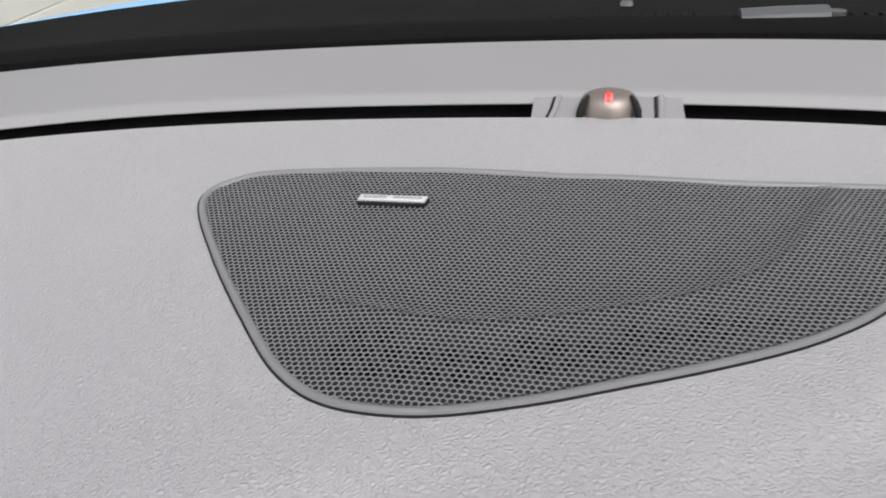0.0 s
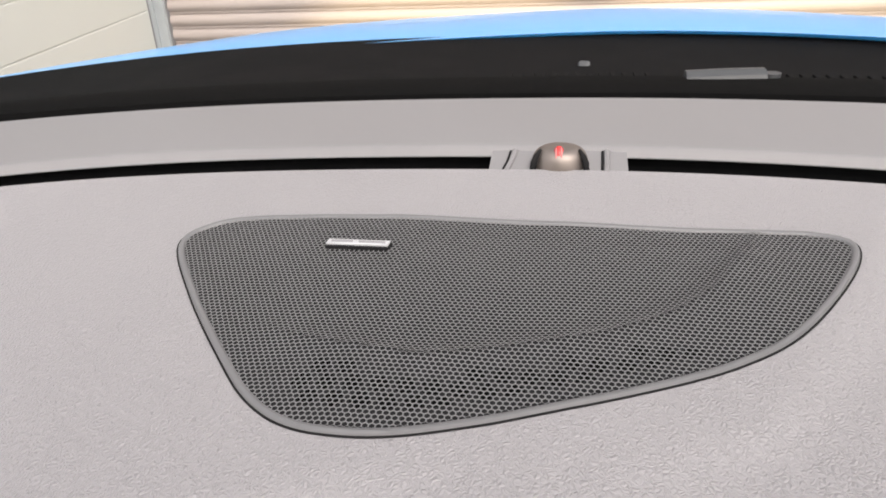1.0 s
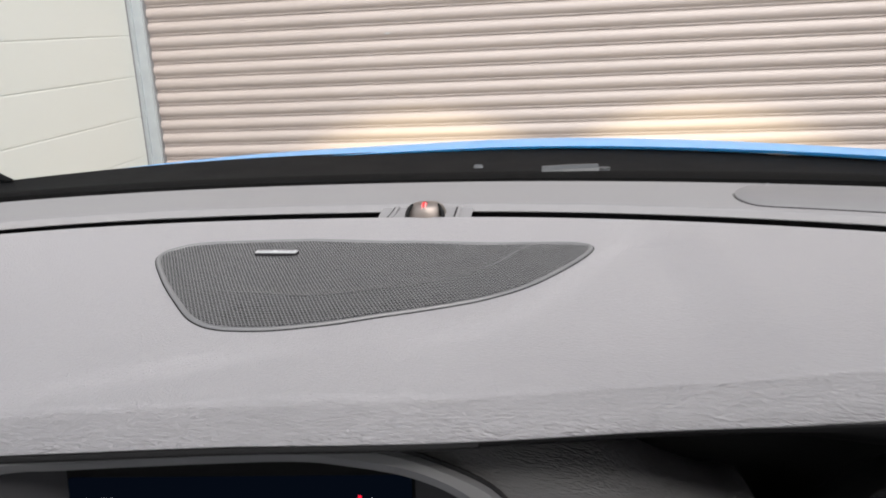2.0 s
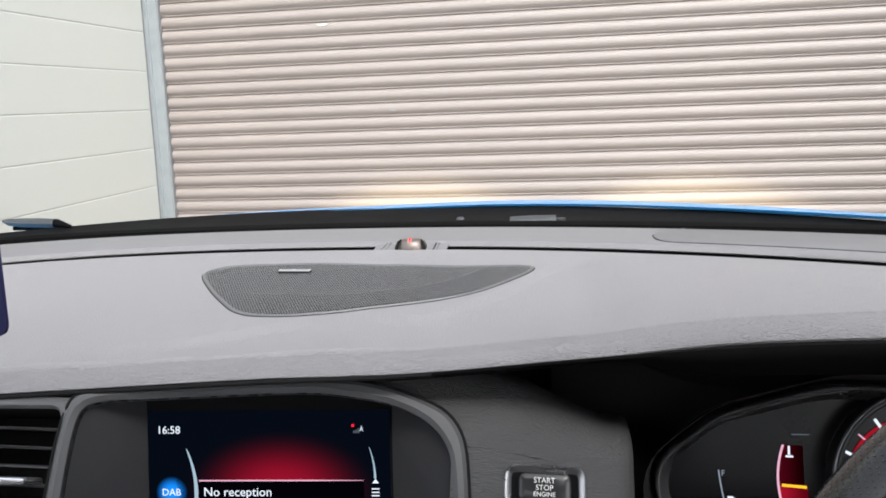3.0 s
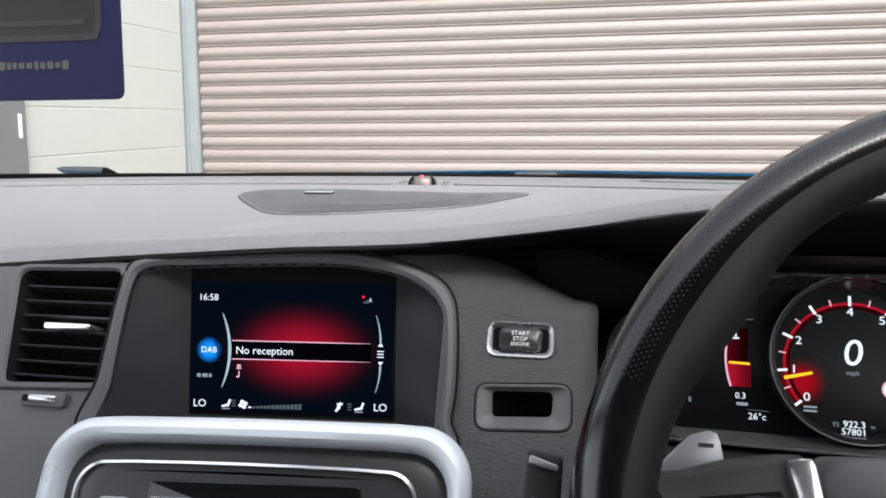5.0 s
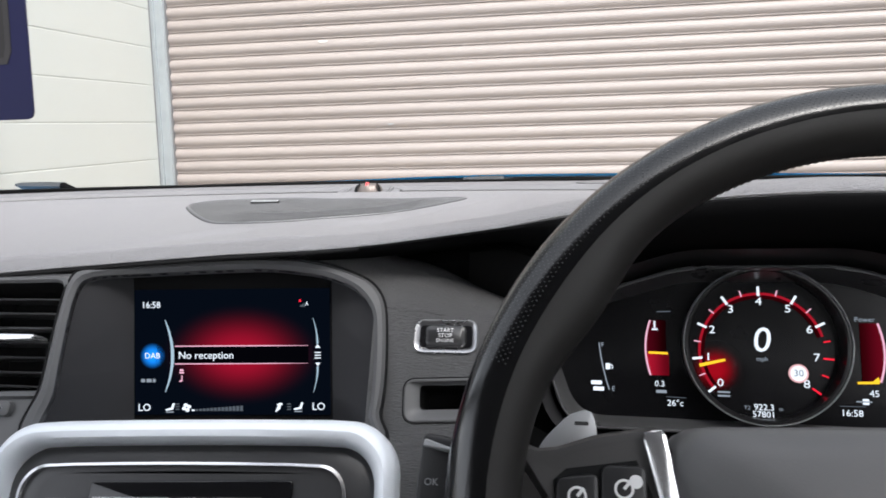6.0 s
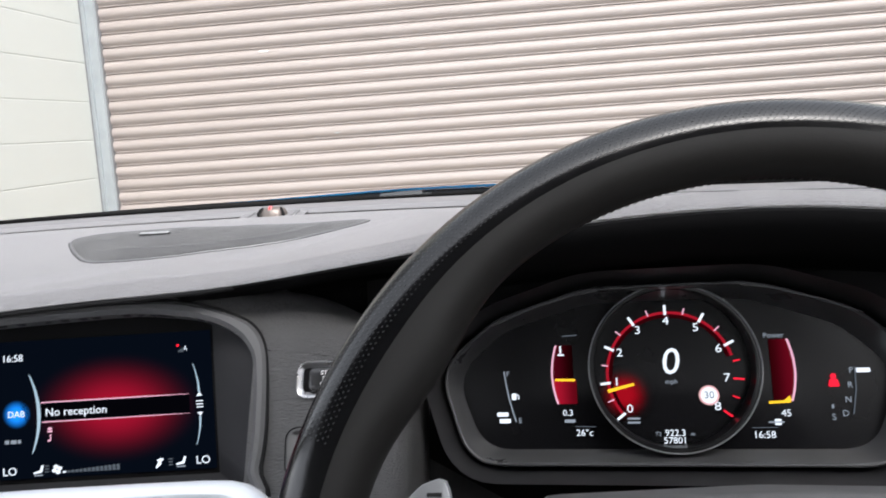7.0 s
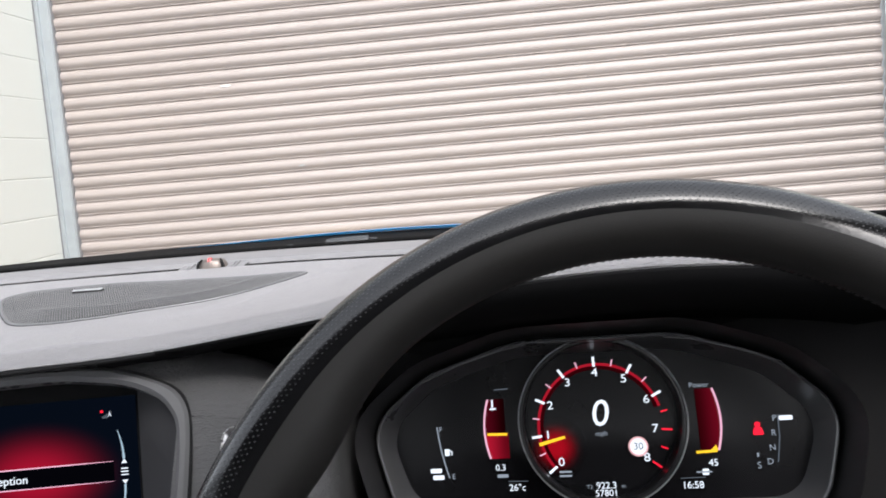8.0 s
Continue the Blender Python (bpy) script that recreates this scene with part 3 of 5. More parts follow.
part("arm", sweep([(0.128, 0.424, 1.108), (0.15, 0.424, 1.109), (0.179, 0.426, 1.109)], 0.0095, 10, flat=0.8), M_ARM, wiper_b)
part("pivot", sweep([(0.184, 0.426, 1.102), (0.184, 0.426, 1.113)], 0.006, 12), M_ARM, wiper_b)
part("blade", sweep([(0.19, 0.428, 1.102), (0.30, 0.42, 1.100), (0.52, 0.33, 1.095)], 0.005, 8), M_COWL, wiper_b)
nozzle = thing("washer_nozzle", "small grey washer nozzle on the scuttle", "nozzle", at=(0.061, 0.5, 1.105))
part("nozzle_body", slab(plane_frame((0.061, 0.5, 1.10), 0, 40), rect(0.010, 0.010, 0.003), -0.004, 0.008, 0.002), M_ARM, nozzle)

# ------------------------------------------------------------------ dashboard
dashboard = thing("dashboard", "grey grained dashboard with a charcoal front panel", "dashboard", at=(XC, 0.15, 0.9))
ZF = [(-0.7, 1.020), (-0.4, 1.040), (-0.15, 1.060), (0.0, 1.071), (0.1, 1.077), (0.2, 1.0895), (0.26, 1.1005), (0.32, 1.1085), (0.40, 1.1135), (0.47, 1.1110), (0.54, 1.101), (0.62, 1.08), (0.76, 1.04)]
YF = [(-0.7, -0.02), (-0.1, -0.014), (0.15, -0.010), (0.25, -0.022), (0.33, -0.040), (0.45, -0.045), (0.55, -0.035), (0.76, -0.01)]


def slot_y(x):
    d = x - XC
    return 0.253 - (0.6 * d * d if d > 0 else 0.25 * d * d + 1.9 * d ** 4)


def rear_z(x):
    return 1.1048 - 0.012 * (x - XC) ** 2


CREASE = [(0.05, 0.052), (0.08, 0.066), (0.11, 0.082), (0.125, 0.098), (0.14, 0.120), (0.161, 0.157), (0.176, 0.188), (0.194, 0.222), (0.23, 0.29)]


def pad_z(x, y):
    """Height of the pad's upper face."""
    yf, yr = lerp_table(YF, x), slot_y(x)
    s = max(0.0, min(1.0, (y - yf) / (yr - yf)))
    base = lerp_table(ZF, x) + 0.006
    z = base + (rear_z(x) - base) * s
    # soft creases beside the grille, where the top dips towards it
    if 0.05 < x < 0.23:
        c = y - lerp_table(CREASE, x)
        z -= (0.0017 + 0.0013 * (1 - math.tanh(c / 0.006))) * min(1, (x - 0.05) / 0.05) * min(1, s * 4) * min(1, (1 - s) * 5) * min(1, (0.23 - x) / 0.03)
    if x < 0.03:
        c = y - 0.0535 - 0.345 * x
        z += 0.0021 * math.tanh(c / 0.0065) * min(1, (0.03 - x) / 0.05) * min(1, s * 5) * min(1, (1 - s) * 5) * max(0.0, 1 - max(0.0, -0.1 - x) / 0.10)
    return z


def inside(outline, x, y):
    hit = False
    n = len(outline)
    for i in range(n):
        a, b = outline[i], outline[(i + 1) % n]
        if (a.y > y) != (b.y > y) and x < (b.x - a.x) * (y - a.y) / (b.y - a.y) + a.x:
            hit = not hit
    return hit


GC = [(-0.118, 0.174), (-0.110, 0.191), (-0.085, 0.1985), (-0.022, 0.2012), (0.060, 0.2005), (0.128, 0.198), (0.153, 0.1945), (0.1618, 0.185), (0.1535, 0.163), (0.130, 0.130),
      (0.107, 0.111), (0.070, 0.0940), (0.022, 0.0770), (-0.006, 0.0705), (-0.030, 0.0720), (-0.049, 0.0825), (-0.068, 0.103), (-0.096, 0.139)]
G_OUT = smooth_closed([Vector((p[0], p[1] - 0.0010 + 0.0008 * (p[1] < 0.12))) for p in GC[::-1]], 8)
G_WELL = inset(G_OUT, 0.007)


def pad_floor(x, y):
    """The pad's own face, sunk into a shallow well under the grille."""
    sunk = -0.125 < x < 0.17 and 0.06 < y < 0.21 and inside(G_WELL, x, y)
    return pad_z(x, y) - (0.004 if sunk else 0.0)


XS = [-0.70 + 1.46 * k / 260 for k in range(261)]
bm = bmesh.new()
rows = []
lipshape = [(0.012, -0.0042), (0.004, -0.0036), (0.0008, -0.0028), (0.0, -0.0014), (0.0016, 0.0008), (0.006, 0.0030), (0.012, 0.0048), (0.019, 0.0062)]
for dy, dz in lipshape:
    rows.append([(x, lerp_table(YF, x) + dy, lerp_table(ZF, x) + dz + max(0.0, -dz) * 0.6 * max(0.0, min(1.0, (0.13 - x) / 0.12))) for x in XS])
for d in (0.0225, 0.026):
    rows.append([(x, lerp_table(YF, x) + d, pad_z(x, lerp_table(YF, x) + d)) for x in XS])
N = 76
for v in range(1, N + 1):
    rows.append([(x, lerp_table(YF, x) + 0.026 + (slot_y(x) - lerp_table(YF, x) - 0.026) * v / N, pad_floor(x, lerp_table(YF, x) + 0.026 + (slot_y(x) - lerp_table(YF, x) - 0.026) * v / N)) for x in XS])
rows.append([(x, slot_y(x) + 0.002, rear_z(x) - 0.003) for x in XS])
rows.append([(x, slot_y(x) + 0.002, rear_z(x) - 0.03) for x in XS])
loft(bm, rows, closed=False)
pad = part("upper_pad", bm, M_PAD, dashboard, "mid grey grained soft dashboard top with a rolled front edge")
grain = pad.data.attributes.new("edge", "FLOAT", "POINT")
for k, v in enumerate(pad.data.vertices):
    d = max(0.0, min(1.0, (0.0245 - (v.co.y - lerp_table(YF, v.co.x))) / 0.006))
    grain.data[k].value = d * d * (3 - 2 * d)

# the ledge behind the air slot, with its downturned lip
bm = bmesh.new()
rows = []
for dy, z in ((0.026, 1.103), (0.0195, 1.1046), (0.0195, 1.1052), (0.0222, 1.1088), (0.0236, 1.1097), (0.0262, 1.1100), (0.06, 1.1103)):
    rows.append([(x, slot_y(x) + dy, z - 0.012 * (x - XC) ** 2) for x in XS])
for s in (0.4, 0.7, 0.95, 1.0):
    rows.append([(x, (slot_y(x) + 0.06) * (1 - s) + s * (seal_y(x) - 0.002), 1.1095 + (0.0012 if s < 1 else -0.003) - 0.012 * (x - XC) ** 2) for x in XS])
loft(bm, rows, closed=False)
part("rear_ledge", bm, M_LEDGE, dashboard, "grey ledge below the windscreen")
bm = bmesh.new()
loft(bm, [[(x, slot_y(x) - 0.002, 1.085) for x in XS], [(x, slot_y(x) + 0.03, 1.085) for x in XS], [(x, slot_y(x) + 0.03, 1.1065) for x in XS]], closed=False)
part("air_slot", bm, M_VOID, dashboard, "long black defroster slot")

# bridge across the slot, under the sensor
x0, x1 = 0.0107, 0.0795
bm = bmesh.new()
ys = [slot_y(XC) + d for d in (-0.001, 0.006, 0.014, 0.021)]
zs = [1.1035, 1.1048, 1.1062, 1.1075]
loft(bm, [[(x0 + 0.006, y, z - 0.012) for y, z in zip(ys, zs)], [(x0, y, z) for y, z in zip(ys, zs)], [(x1, y, z) for y, z in zip(ys, zs)], [(x1 - 0.004, y, z - 0.012) for y, z in zip(ys, zs)]], closed=False)
part("slot_bridge", bm, M_LEDGE, dashboard, "grey bridge across the slot")
for xa, lean in ((0.0195, 0.002), (0.0690, 0.0004)):
    part("bridge_rib", sweep([(xa, 0.2525, 1.1036), (xa + lean, 0.262, 1.1056), (xa + 1.6 * lean, 0.2725, 1.1082)], 0.0015, 8), M_LEDGE, dashboard)
    part("bridge_groove", sweep([(xa - 0.0022, 0.2522, 1.1036), (xa - 0.0022 + lean, 0.262, 1.1054), (xa - 0.0022 + 1.6 * lean, 0.2725, 1.1078)], 0.0007, 6), M_VOID, dashboard)

# panel with a rounded end, let into the ledge
def defroster_outline(d):
    top, bot = [], []
    for k in range(14):
        x = 0.30 + k * 0.034
        top.append(Vector((x, 0.374 - 0.41 * (x - XC) ** 2 - 0.012 - d)))
        bot.append(Vector((x - 0.015, slot_y(x - 0.015) + 0.036 + d)))
    a, b, c, e = top[0], Vector((0.266 + d, top[0].y)), Vector((0.256 + d, bot[0].y + 0.004)), bot[0]
    end = [a * (1 - t) ** 3 + b * 3 * t * (1 - t) ** 2 + c * 3 * t * t * (1 - t) + e * t ** 3 for t in [k / 10 for k in range(1, 10)]]
    return bot + top[::-1] + end


def on_ledge(outline, dz):
    return [Vector((p.x, p.y, 1.1102 - 0.012 * (p.x - XC) ** 2 + dz - 0.0005 * (p.y < slot_y(p.x) + 0.05))) for p in outline]


bm = bmesh.new()
loft(bm, [on_ledge(defroster_outline(0), -0.003), on_ledge(defroster_outline(0), 0.0006), on_ledge(defroster_outline(0.002), 0.0014)], cap1=True)
part("ledge_panel", bm, M_LEDGEPANEL, dashboard, "raised panel with a rounded end")
part("panel_gap", sweep([(p.x - 0.001, p.y - 0.0012, 1.1098 - 0.012 * (p.x - XC) ** 2) for p in (defroster_outline(0)[13::-1] + defroster_outline(0)[:27:-1])], 0.0009, 6), M_VOID, dashboard)
part("panel_arc", sweep([(0.283, 0.297, 1.1085), (0.288, 0.318, 1.1095), (0.303, 0.338, 1.110)], 0.0013, 6), M_LEDGE, dashboard)

# charcoal front panels
FAS = plane_frame((0.17, -0.018, 1.015), 0, 27)
RIM = plane_frame((0, -0.025, 1.02), 5, 30)
BAR = plane_frame((0, -0.072, 0.968), 3, 30) @ Matrix.Translation((0.1, 0, 0)) @ Matrix.Rotation(radians(1.2), 4, "Z") @ Matrix.Translation((-0.1, 0, 0))
VEN = plane_frame((-0.16, -0.035, 1.015), 0, 26)
SCR = plane_frame((0, 0.007, 0.99), 5.5, 8)
CL = plane_frame((0.393, 0.0443, 0.99), -6, 16) @ Matrix.Rotation(radians(1.2), 4, "Z")

TRAY_OUT = rounded([(-0.0240, -0.0590, 0.008), (0.0358, -0.0562, 0.008), (0.0352, -0.0272, 0.008), (-0.0250, -0.0300, 0.008)], 6)
TRAY_IN = rounded([(-0.0140, -0.0495, 0.003), (0.0235, -0.0475, 0.004), (0.0240, -0.0318, 0.004), (-0.0148, -0.0332, 0.003)], 6)


def holed(m, outer, holes, z):
    """A flat sheet with openings."""
    bm = bmesh.new()
    edges = []
    for loop in [outer] + holes:
        vs = [bm.verts.new(m @ Vector((p[0], p[1], z))) for p in loop]
        edges += [bm.edges.new((vs[i], vs[(i + 1) % len(vs)])) for i in range(len(vs))]
    bmesh.ops.triangle_fill(bm, use_beauty=True, use_dissolve=False, edges=edges)
    return bm


FP0, FP1 = -0.050, 0.0372
HOODTOP = [(-0.40, 0.030), (-0.20, 0.043), (-0.13, 0.0465), (-0.06, 0.050), (0.025, 0.053), (0.058, 0.052), (0.08, 0.0485), (0.10, 0.042), (0.117, 0.0335), (0.1265, 0.021), (0.13, 0.003)]


HOLLOW = [(0.03, 0.0), (0.06, 0.05), (0.09, 0.11), (0.128, 0.23), (0.161, 0.44), (0.193, 0.74), (0.22, 0.93)]


def cove(x, t):
    """The panel's face above the button, bending back into the hollow under the brow."""
    low = max(0.020 - 0.005 * max(0.0, min(1.0, (x - 0.14) / 0.03)), (0.005 + 0.866 * lerp_table(HOODTOP, x)) / 0.891 - 0.006)
    p0 = FAS @ Vector((x - 0.17, low, -0.004 * max(0.0, min(1.0, (low - 0.0205) / 0.012))))
    k = lerp_table(HOLLOW, x)
    lean, top = Vector((0, 0.51, 1.0)), Vector((x, lerp_table(YF, x) + 0.006, lerp_table(ZF, x) - 0.0035))
    h = top.z - p0.z
    rim, m = h * (1 - k), min(1.0, k * 5)
    pa = p0 + lean * (h * 0.5 * (1 - m) + rim * 0.5 * m)
    pb = (p0 + lean * h * 0.97).lerp(p0 + lean * rim * 1.5 + Vector((0, 0.026, 0.0)), m)
    p3 = top.lerp(p0 + lean * rim * 0.6 + Vector((0, 0.085, -0.013)), m)
    return p0 * (1 - t) ** 3 + pa * 3 * t * (1 - t) ** 2 + pb * 3 * t * t * (1 - t) + p3 * t ** 3


bm = bmesh.new()
cvx = [-0.35 + (FP1 + 0.52) * k / 96 for k in range(97)]
loft(bm, [[cove(x, k / 14) for x in cvx] for k in range(14, -1, -1)], closed=False)
side_rows = [(cove(0.17 + FP1, k / 14), 1 + 0.15 * k / 14) for k in range(14, -1, -1)] + [(FAS @ Vector((FP1, y, 0)), 1) for y in (-0.06, -0.14)]
inward = -(FAS.to_3x3() @ Vector((0, 0, 1)))
loft(bm, [[p + Vector((dx * f, 0, 0)) + inward * dz * f for dx, dz in ((0.0, 0.0), (0.003, 0.0004), (0.006, 0.0014), (0.009, 0.0035), (0.0116, 0.0070), (0.0135, 0.0130), (0.0146, 0.024), (0.0150, 0.09))] for p, f in side_rows], closed=False)
bmesh.ops.remove_doubles(bm, verts=bm.verts, dist=1e-5)
flat = holed(FAS, [(FP0, -0.14), (FP1, -0.14), (FP1, 0.015), (-0.003, 0.015), (-0.028, 0.0198), (FP0, 0.0198)], [inset(TRAY_OUT, -0.0009), rect(0.0428, 0.0222, 0.008, 0.0020, 0.0, 7)], 0.0)
tmp = bpy.data.meshes.new("tmp")
flat.to_mesh(tmp)
flat.free()
bm.from_mesh(tmp)
bpy.data.meshes.remove(tmp)
part("front_panel", bm, M_FASCIA, dashboard, "charcoal grained panel beside the screen")


def brow(x):
    t = max(0.0, min(1.0, (x - 0.20) / 0.07))
    return 0.45 + 0.55 * t * t * (3 - 2 * t)


# lining of the brow; its black also carries the shade below the lip
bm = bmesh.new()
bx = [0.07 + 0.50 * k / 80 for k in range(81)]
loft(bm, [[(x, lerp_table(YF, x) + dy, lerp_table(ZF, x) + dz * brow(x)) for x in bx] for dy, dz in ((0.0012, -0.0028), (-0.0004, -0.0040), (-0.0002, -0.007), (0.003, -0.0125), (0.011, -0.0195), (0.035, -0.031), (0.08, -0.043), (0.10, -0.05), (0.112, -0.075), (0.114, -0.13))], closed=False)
part("shaded_brow_lining", bm, M_BROW, dashboard, "lining under the instrument brow, blackened to stand in for shade")
# a thin black bar draws the line of shade below the pad's lip
part("pad_gap_shade", sweep([(x, lerp_table(YF, x) + 0.0008, lerp_table(ZF, x) - 0.0030) for x in [-0.35 + 0.46 * k / 80 for k in range(81)]], 0.0017, 8), M_VOID, dashboard, "black bar standing in for shade under the padded top")
VENT_IN = rounded([(-0.026, -0.043, 0.005), (0.0490, -0.0395, 0.008), (0.0455, 0.0405, 0.006), (-0.037, 0.0385, 0.009)], 6)
VENT_OUT = rounded([(-0.034, -0.049, 0.008), (0.0545, -0.045, 0.012), (0.0515, 0.046, 0.010), (-0.047, 0.043, 0.014)], 6)
PLATE = rounded([(-0.60, -0.20, 0.01), (0.0545, -0.20, 0.003), (0.0525, 0.047, 0.004), (0.0, 0.0475, 0.03), (-0.060, 0.041, 0.04), (-0.60, 0.0, 0.01)], 6)
bm = holed(VEN, PLATE, [inset(VENT_OUT, 0.001)], -0.001)
loft(bm, [lift(VEN, PLATE, -0.001), lift(VEN, PLATE, -0.03)])
part("passenger_panel", bm, M_BEZEL, dashboard, "charcoal panel on the passenger side")
bm = box(FAS, -0.84, 0.57, -0.5, -0.02, -0.12, -0.10)
part("lower_panel", bm, M_BLACK, dashboard)
bm = box(FAS, 0.052, 0.57, -0.5, -0.078, -0.05, -0.02, 0.006)
part("knee_panel", bm, M_FASCIA, dashboard, "dark panel below the instruments")

# centre screen housing
HOOD_O = [(-0.112, -0.082), (0.0, -0.082), (0.1235, -0.082), (0.1285, -0.060), (0.131, -0.036), (0.130, 0.003), (0.1265, 0.021), (0.117, 0.0335), (0.10, 0.042), (0.08, 0.0485), (0.058, 0.052), (0.025, 0.0530), (-0.018, 0.0515),
          (-0.06, 0.0495), (-0.088, 0.0478), (-0.104, 0.0450), (-0.110, 0.036), (-0.1125, 0.012), (-0.1125, -0.04)]
HOOD_I = [(-0.1005, -0.082), (0.0, -0.082), (0.1155, -0.082), (0.1205, -0.060), (0.1222, -0.036), (0.121, 0.002), (0.1165, 0.017), (0.1047, 0.0292), (0.0845, 0.038), (0.06, 0.0425), (0.033, 0.0447), (-0.027, 0.0430),
          (-0.06, 0.0416), (-0.083, 0.0408), (-0.0965, 0.0385), (-0.1020, 0.033), (-0.1042, 0.020), (-0.1045, -0.005), (-0.103, -0.045)]
SCREEN_RIM_OUT = smooth_closed([Vector(p) for p in HOOD_O], 8)
SCREEN_RIM_IN = smooth_closed([Vector(p) for p in HOOD_I], 8)
infotainment = thing("infotainment_display", "lit centre display with a red radio page in a charcoal hood", "car display", at=(0, 0.0, 0.95))
part("frame_gap", ring(RIM, resample(inset(SCREEN_RIM_OUT, -0.0011), 160), resample(inset(SCREEN_RIM_OUT, 0.0006), 160), -0.006, 0.0024, 0.0003, 160), M_VOID, infotainment, "dark gap round the frame")
part("hood_frame", ring(RIM, SCREEN_RIM_OUT, SCREEN_RIM_IN, -0.006, 0.004, 0.0028, 160), M_HOOD, infotainment, "charcoal frame with rounded corners")
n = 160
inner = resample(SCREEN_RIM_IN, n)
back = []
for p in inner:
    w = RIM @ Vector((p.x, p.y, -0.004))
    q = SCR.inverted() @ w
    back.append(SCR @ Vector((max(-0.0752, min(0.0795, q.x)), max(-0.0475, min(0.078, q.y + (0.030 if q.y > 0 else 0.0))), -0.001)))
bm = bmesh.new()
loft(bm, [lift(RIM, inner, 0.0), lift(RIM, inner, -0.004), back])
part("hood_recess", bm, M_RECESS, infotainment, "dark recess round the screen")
bm = bmesh.new()
loft(bm, [back, [p + (SCR.col[3].to_3d() - p) * 0.3 for p in back]], cap1=True)
part("screen_surround", bm, M_BROW, infotainment, "black gloss surround of the screen")
screen = part("screen_glass", slab(SCR, rect(0.152, 0.0955, 0.001, 0.002, 0.004), -0.001, 0.0005), G_NAVY, infotainment, "dark backlit screen")
Z1 = 0.0008
patch("red_glow", SCR, 0.0095, 0.0018, 0.067, 0.042, Z1, G_REDGLOW, screen)
part("list_band", slab(SCR, rect(0.104, 0.0128, 0.0005, 0.0098, 0.0018), Z1, Z1 + 0.0003), G_BLACKBAND, screen)
part("list_line", strip(SCR, [(-0.042, 0.0085), (0.03, 0.0086), (0.0615, 0.0086)], [0.0009, 0.0008, 0.0002], Z1), G_PINK, screen)
part("list_line", strip(SCR, [(-0.042, -0.0049), (0.03, -0.0048), (0.0615, -0.0047)], [0.0009, 0.0008, 0.0002], Z1), G_PINK, screen)
text("station_text", "No reception", SCR, -0.0175, 0.0014, 0.0079, G_WHITE, screen, Z1 + 0.0006)
text("clock_text", "16:58", SCR, -0.0608, 0.0400, 0.0068, G_WHITE, screen, Z1)
patch("source_ball", SCR, -0.0597, 0.0012, 0.0102, 0.0102, Z1, G_BLUE, screen)
text("source_text", "DAB", SCR, -0.0597, 0.0012, 0.0062, G_WHITE, screen, Z1 + 0.0004)
for k, (x, w) in enumerate(((-0.0672, 0.003), (-0.0625, 0.004), (-0.0585, 0.002))):
    part("small_mark", slab(SCR, rect(w, 0.0026, 0.0003, x, -0.0176), Z1, Z1 + 0.0002), G_DIM, screen)
arc = [(-0.0439 - 0.0058 * (t * t), 0.0011 + 0.0275 * t) for t in [k / 10 - 1 for k in range(21)]]
part("left_arc", strip(SCR, arc, [0.0003 + 0.0021 * (1 - abs(k / 10 - 1)) ** 0.6 for k in range(21)], Z1), G_ARC, screen)
for sgn in (1, -1):
    arc = [(0.0687 - 0.0034 * (t * t), 0.0012 + sgn * (0.0085 + 0.0195 * t)) for t in [k / 8 for k in range(9)]]
    part("right_arc", strip(SCR, arc, [0.0014 - 0.0011 * k / 8 for k in range(9)], Z1), G_ARC, screen)
    tri = [Vector((0.0668, 0.0012 + sgn * 0.0056)), Vector((0.0708, 0.0012 + sgn * 0.0056)), Vector((0.0688, 0.0012 + sgn * 0.0083))]
    part("scroll_arrow", slab(SCR, tri, Z1, Z1 + 0.0002), G_WHITE, screen)
for k in (-1, 0, 1):
    part("scroll_line", slab(SCR, rect(0.0048, 0.0007, 0.0001, 0.0688, 0.0012 + k * 0.0021), Z1, Z1 + 0.0002), G_WHITE, screen)
# signal mark
part("signal_mark", slab(SCR, rect(0.0016, 0.0018, 0.0002, 0.0555, 0.0425), Z1, Z1 + 0.0002), G_REDBRIGHT, screen)
for k, h in enumerate((0.0018, 0.0026, 0.0036)):
    part("signal_bar", slab(SCR, rect(0.0010, h * 0.8, 0.0001, 0.0562 + k * 0.0014, 0.0378 + h * 0.4), Z1, Z1 + 0.0002), G_GREY, screen)
text("signal_text", "A", SCR, 0.0608, 0.0402, 0.0046, G_WHITE, screen, Z1, wide=0.7)
# small list marks
for x, y, w, h in ((-0.0368, -0.0098, 0.0028, 0.0016), (-0.0368, -0.0117, 0.0036, 0.0012), (-0.0366, -0.0158, 0.0008, 0.0042), (-0.0376, -0.018, 0.0020, 0.0012)):
    part("list_mark", slab(SCR, rect(w, h, 0.0003, x, y), Z1, Z1 + 0.0002), G_PINK, screen)
text("temperature_text", "LO", SCR, -0.0663, -0.0384, 0.0078, G_WHITE, screen, Z1)
text("temperature_text", "LO", SCR, 0.0691, -0.0376, 0.0078, G_WHITE, screen, Z1)


def seat_mark(x, y, sgn):
    part("seat_mark", strip(SCR, [(x + sgn * 0.0032, y + 0.003), (x + sgn * 0.0018, y - 0.0012), (x - sgn * 0.0032, y - 0.0022)], [0.0016, 0.002, 0.0012], Z1), G_WHITE, screen)
    part("seat_base", slab(SCR, rect(0.006, 0.0009, 0.0002, x, y - 0.0038), Z1, Z1 + 0.0002), G_DIM, screen)


